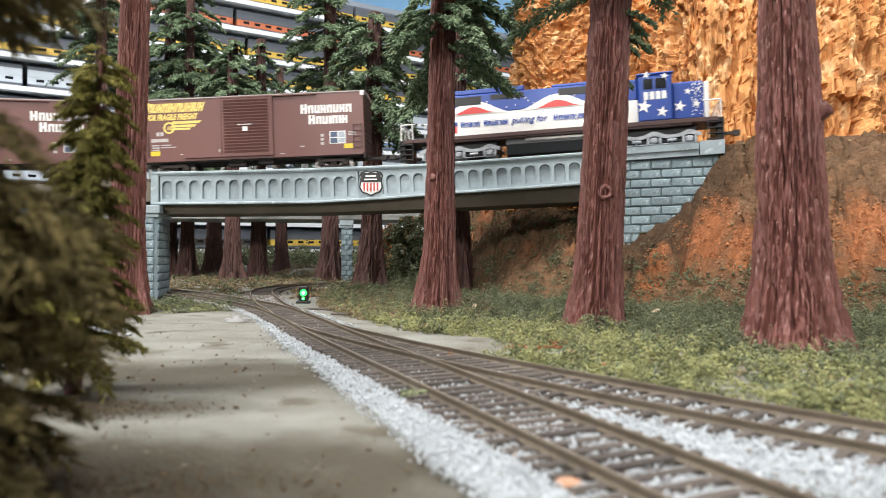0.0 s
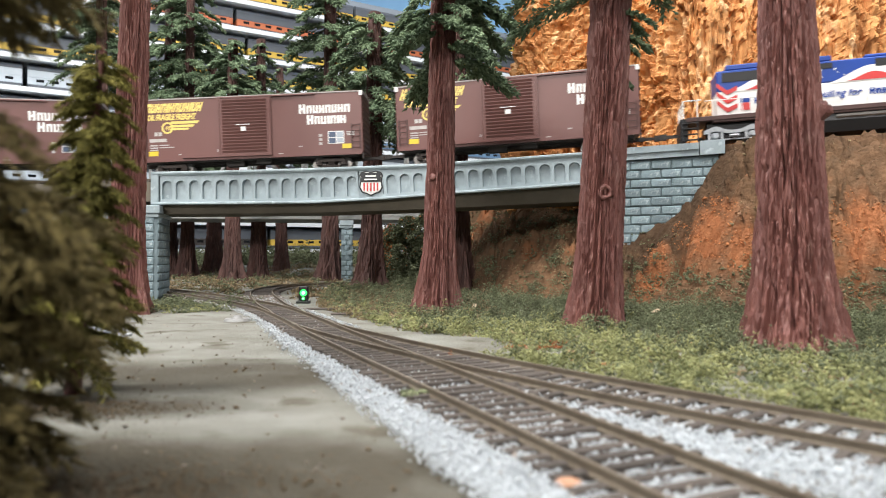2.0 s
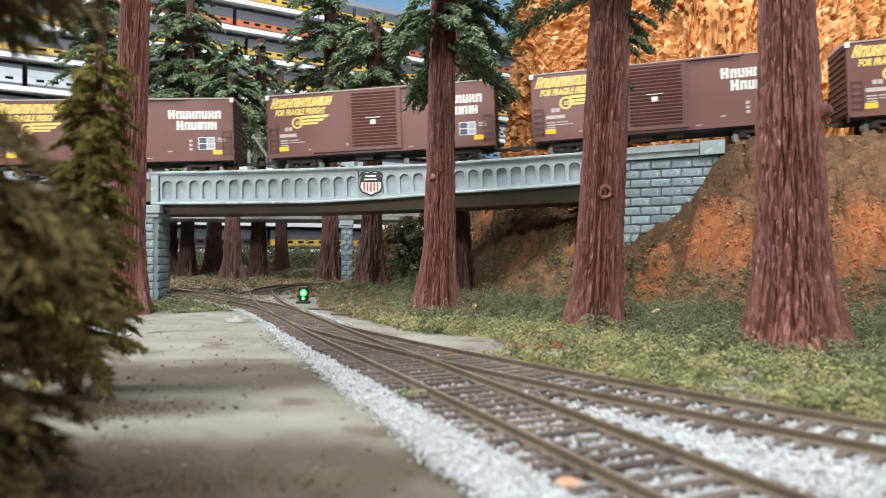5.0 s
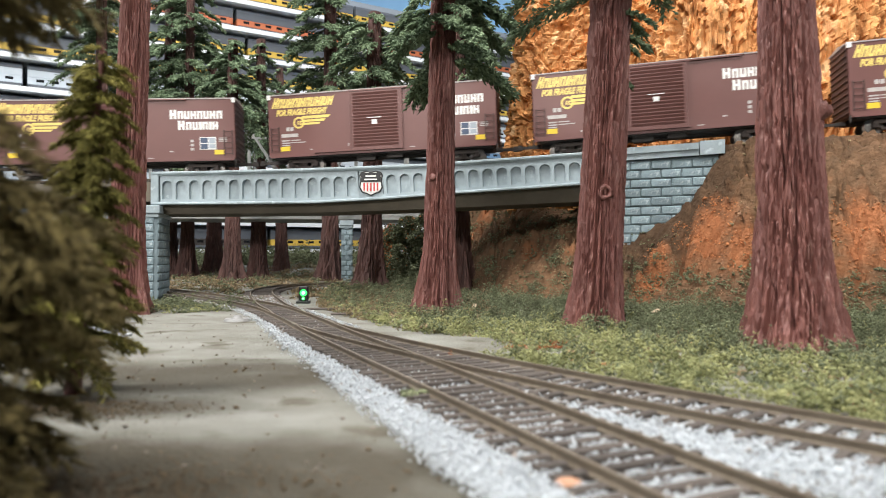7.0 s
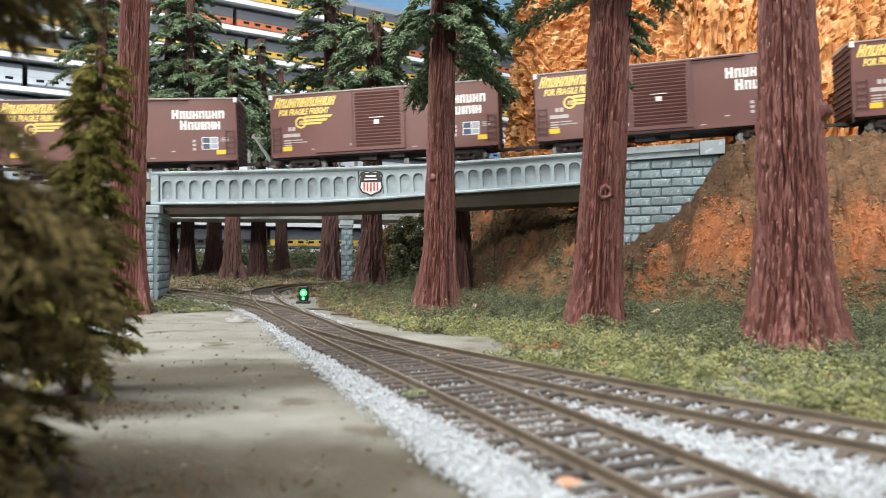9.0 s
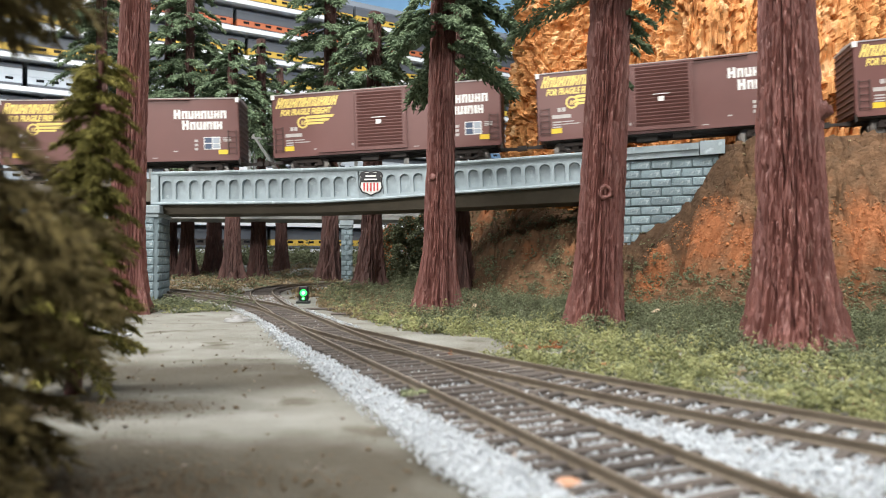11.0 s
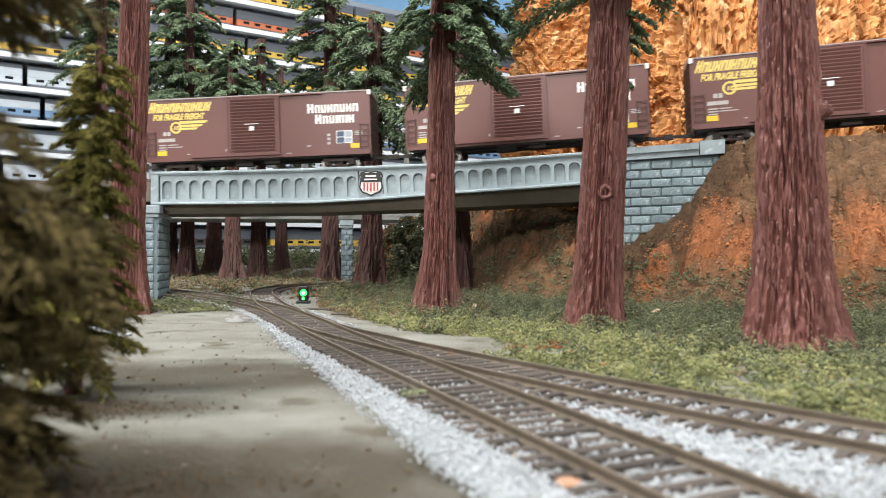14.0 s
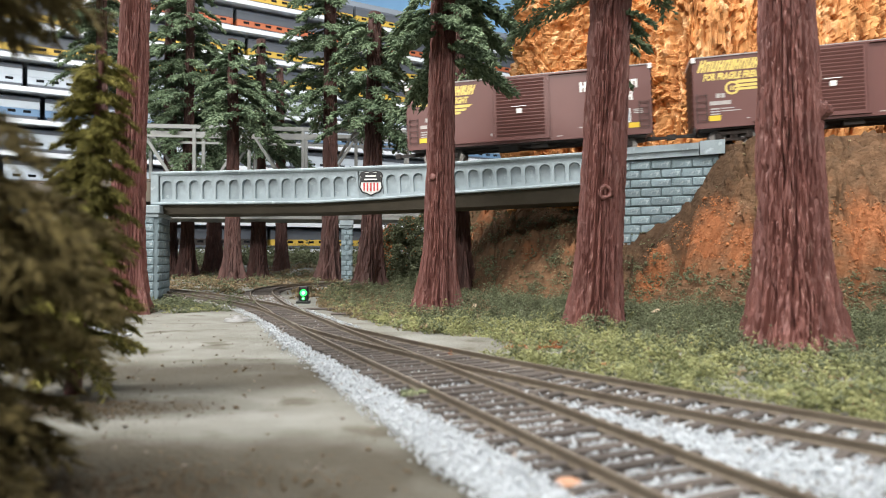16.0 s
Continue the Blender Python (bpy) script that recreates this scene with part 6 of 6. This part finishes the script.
    turf("bush", "dense dark green bushes on the valley side", x[ok], y[ok], M["turf_dark"], 40, 0.006, 0.0016, 0.020)
    # a tall thicket beside the last redwood: leaf heaps piled against the bank
    hx, hy, hz, hr = [], [], [], []
    for _ in range(70):
        u, v = GR.uniform(0, 1), GR.uniform(0, 1)
        hx.append(-0.072 + 0.075 * u), hy.append(0.70 + 0.05 * v), hz.append(GR.uniform(0.0, 0.045 + 0.040 * u ** 0.5)), hr.append(GR.uniform(0.006, 0.011))
    n = 420
    q = GR.normal(size=(70, n, 3))
    q /= np.linalg.norm(q, axis=2)[:, :, None]
    q *= np.array(hr)[:, None, None] * GR.uniform(0.75, 1.05, (70, n, 1))
    q = (q + np.stack([hx, hy, hz], 1)[:, None, :]).reshape(-1, 3)
    rust = GR.uniform(0, 1, len(q)) < np.where(q[:, 0] < -0.055, 0.30, 0.03)
    for k, m, lab in ((~rust, "turf_dark", "tall dark green thicket against the bank"), (rust, "rubble_orange", "rusty dead leaves in the thicket")):
        stuff("thicket", lab, "bush", q[k], GR.uniform(0.0008, 0.0018, k.sum()), M[m], 0.8)
    x, y = GR.normal(-0.0056, 0.0030, 10), GR.normal(0.149, 0.0012, 10)
    turf("moss", "small dull olive moss tuft on the ballast", x, y, M["turf_dark"], 10, 0.0012, 0.0006, 0.001, 0.0022)
    # red leaves
    x = np.r_[GR.normal(-0.085, 0.016, 60), GR.normal(0.035, 0.006, 30), GR.normal(0.100, 0.007, 16), GR.normal(0.06, 0.03, 20)]
    y = np.r_[GR.normal(0.585, 0.02, 60), GR.normal(0.232, 0.003, 30), GR.normal(0.140, 0.005, 16), GR.normal(0.21, 0.02, 20)]
    turf("leaf_litter", "reddish dry leaves lying on the ground", x, y, M["litter_red"], 6, 0.003, 0.0007, 0.002, 0.0004)
    # loose rubble and litter on the hill
    x, y = GR.uniform(-0.02, 0.36, 150000), GR.uniform(0.30, 0.68, 150000)
    near = x < 0.72 * y
    x, y = x[near], y[near]
    d = toe_distance(x, y)
    g = np.array([line_gap(a, b)[1] for a, b in zip(x, y)])
    ok = (d > 0.0) & (g < -0.014)
    x, y, d = x[ok], y[ok], d[ok]
    z = heights(x, y) + 0.0020
    # broken orange and pale patches where the bank has slipped, plain brown earth elsewhere
    ragged = np.array([noise.noise(Vector((a * 42, b * 42, 3))) for a, b in zip(x, y)])
    orange, pale = np.zeros(len(x)), np.zeros(len(x))
    for px, py, r in ((0.166, 0.412, 0.016), (0.160, 0.424, 0.012), (0.134, 0.422, 0.013), (0.241, 0.372, 0.020), (0.228, 0.358, 0.012), (0.040, 0.625, 0.026), (0.176, 0.388, 0.010)):
        orange = np.maximum(orange, np.exp(-((x - px) ** 2 + (y - py) ** 2) / r ** 2))
    for px, py, r in ((0.175, 0.396, 0.014), (0.166, 0.380, 0.012), (0.215, 0.352, 0.018), (0.270, 0.352, 0.020), (0.096, 0.517, 0.018)):
        pale = np.maximum(pale, np.exp(-((x - px) ** 2 + (y - py) ** 2) / r ** 2))
    roll = GR.uniform(0, 1, len(x))
    is_o = (orange + 0.55 * ragged > 0.45) & (roll < 0.6)
    is_p = ~is_o & (pale + 0.55 * ragged > 0.42) & (roll < 0.7)
    green = ~is_o & ~is_p & (roll < np.where((ragged > 0.30) & (d < 0.025), 0.12, 0.002))
    plain = ~is_o & ~is_p & ~green & (roll > 0.84)
    s = GR.uniform(0.0003, 0.0008, len(x)) * np.where(GR.uniform(0, 1, len(x)) < 0.07, 2.2, 1.0)
    for k, m, nm, lab in ((plain & (roll < 0.96), "hill", "rubble", "loose brown earth crumbs on the bank"), (plain & (roll >= 0.96), "litter", "rubble", "dull tan grit on the bank"), (is_o, "rubble_orange", "rubble", "broken orange rubble in the slipped parts of the bank"), (is_p, "rubble_pale", "rubble", "pale pinkish broken rubble low on the bank"), (green, "turf_dark", "turf", "dull green tufts on the bank")):
        stuff(nm, lab, "rubble" if nm == "rubble" else "ground cover", np.c_[x, y, z][k], s[k], M[m], 0.8, np.stack([GR.uniform(0.9, 2.2, k.sum()), GR.uniform(0.5, 1.0, k.sum()), GR.uniform(0.3, 0.7, k.sum())], 1))
    # pebbles on the dirt
    x, y = GR.uniform(-0.35, 0.02, 900), GR.uniform(0.06, 0.40, 900)
    a, _ = near_line(T1, x, y)
    ok = a < -0.018
    x, y = x[ok], y[ok]
    stuff("pebbles", "small dark and pale pebbles on the dirt", "pebbles", np.c_[x, y, np.full(len(x), 0.0002)], GR.uniform(0.0002, 0.0006, len(x)), M["gravel_dirty"])
    # a few larger pale stones and dark bits near the camera
    x, y = GR.uniform(-0.10, 0.0, 14), GR.uniform(0.085, 0.20, 14)
    a, _ = near_line(T1, x, y)
    ok = a < -0.03
    stuff("pebbles", "larger pale stones lying on the dirt", "pebbles", np.c_[x, y, np.full(len(x), 0.0004)][ok], GR.uniform(0.0004, 0.0009, ok.sum()), M["gravel_dirty"], 0.6)
    x, y = GR.uniform(-0.14, 0.0, 150), GR.uniform(0.075, 0.26, 150)
    a, _ = near_line(T1, x, y)
    ok = a < -0.022
    stuff("leaf_litter", "dark dry crumbs scattered on the dirt", "ground cover", np.c_[x, y, np.full(len(x), 0.0003)][ok], GR.uniform(0.0003, 0.0008, ok.sum()), M["twig"], 0.6)
    # dark crumbs added under the pines to stand in for their shade
    x = np.r_[GR.normal(-0.060, 0.020, 2600), GR.normal(-0.082, 0.014, 1200)]
    y = np.r_[GR.normal(0.094, 0.007, 2600), GR.normal(0.141, 0.0045, 1200)]
    stuff("leaf_litter", "dark brown crumbs standing in for shade under the pines", "ground cover", np.c_[x, y, GR.uniform(0.0, 0.0006, len(x))], GR.uniform(0.00015, 0.0005, len(x)), M["twig"], 0.5, np.stack([GR.uniform(1.2, 3.2, len(x)), GR.uniform(0.4, 0.8, len(x)), GR.uniform(0.3, 0.6, len(x))], 1))
    # broken asphalt crust by the pines
    x, y = GR.normal(-0.165, 0.016, 160), GR.normal(0.262, 0.022, 160)
    stuff("stone_crust", "broken pale stone crust beside the pine", "stones", np.c_[x, y, np.full(160, 0.0006)], GR.uniform(0.001, 0.0026, 160), M["gravel"], 0.35)


cover()


# ---- small things ----
def dwarf_signal():
    root = thing("dwarf_signal", "small black dwarf signal with a lit green lamp", "signal", at=pose(-0.0937, 0.441, 0.0, 0, 0, 6) @ Matrix.Scale(0.76, 4))
    part("base", boxes((-0.0062, 0.0062, -0.003, 0.006, 0.0, 0.0022), bevel=0.0004), M["black"], root)
    part("housing", boxes((-0.0042, 0.0042, 0.0, 0.006, 0.0022, 0.0150), bevel=0.0009), M["black"], root)
    for z, m, lab in ((0.0092, "green_light", "glowing green lens"), (0.0043, "green_light", "glowing green lower lens")):
        bm = bmesh.new()
        r = 0.0030 if z > 0.008 else 0.0013
        cyl(bm, (0, 0.0005, z), (0, -0.0010, z), r, n=20)
        part("lens", bm, M[m], root, lab)
        part("bulb", cyl(bmesh.new(), (0, -0.0009, z), (0, -0.0012, z), r * 0.45, n=14), M["bulb"], root, "white-hot lamp core")
        bm = bmesh.new()
        for k in range(9):
            a0, a1 = math.pi * k / 9, math.pi * (k + 1) / 9
            q = [bm.verts.new((r * 1.15 * math.cos(a), y, z + r * 1.15 * math.sin(a))) for a in (a0, a1) for y in (0.0, -0.0024)]
            bm.faces.new((q[0], q[1], q[3], q[2]))
        part("visor", bm, M["black"], root)
    return root


dwarf_signal()
d = thing("metal_disc", "small shiny round metal cap lying on the dirt", "metal cap", at=pose(-0.1022, 0.3265, 0))
bm = bmesh.new()
cyl(bm, (0, 0, 0), (0, 0, 0.0012), 0.0066, 0.0058, 28)
part("rim", bm, M["chrome"], d)
bm = bmesh.new()
cyl(bm, (0, 0, 0.0012), (0, 0, 0.0028), 0.0030, 0.0018, 20)
part("dome", bm, M["chrome"], d)
for x, y, L, r in ((0.017, 0.357, 0.007, 80), (0.105, 0.325, 0.007, 40)):
    tagged(part("wood_chip", boxes((-L / 2, L / 2, -0.001, 0.001, 0.0, 0.0009), bevel=0.0002), M["wood"], None, "pale wood splinter lying in the undergrowth", at=pose(x, y, 0.0045, 8, -10, r)), "", "wood chip", "wood chips")
for x, y, z, w in ((0.0265, 0.1000, 0.0012, 0.0030), (0.0300, 0.2255, 0.0012, 0.0032), (0.0415, 0.2150, 0.0012, 0.0030)):
    bm = bmesh.new()
    bmesh.ops.create_icosphere(bm, subdivisions=2, radius=w * 0.66)
    for v in bm.verts:
        v.co = Vector((v.co.x, v.co.y * 0.7, v.co.z * 0.42)) * (1 + 0.25 * noise.noise(v.co * 300))
    tagged(part("clay_stone", bm, M["clay"], None, "smooth orange clay pebble beside the track", at=pose(x if w != 0.003 or y > 0.15 else 0.0175, y if y > 0.15 else 0.0925, z)), "", "pebble", "clay pebbles")
for (x0, y0), (x1, y1) in (((-0.080, 0.385), (-0.030, 0.372)), ((-0.060, 0.352), (-0.022, 0.345))):
    bm = bmesh.new()
    cyl(bm, (x0, y0, 0.001), (x1, y1, 0.002), 0.0007, n=6)
    tagged(part("point_rod", bm, M["tie"], None, "dark switch rod lying beside the turnout"), "", "switch rod", "switch rods")
motions()
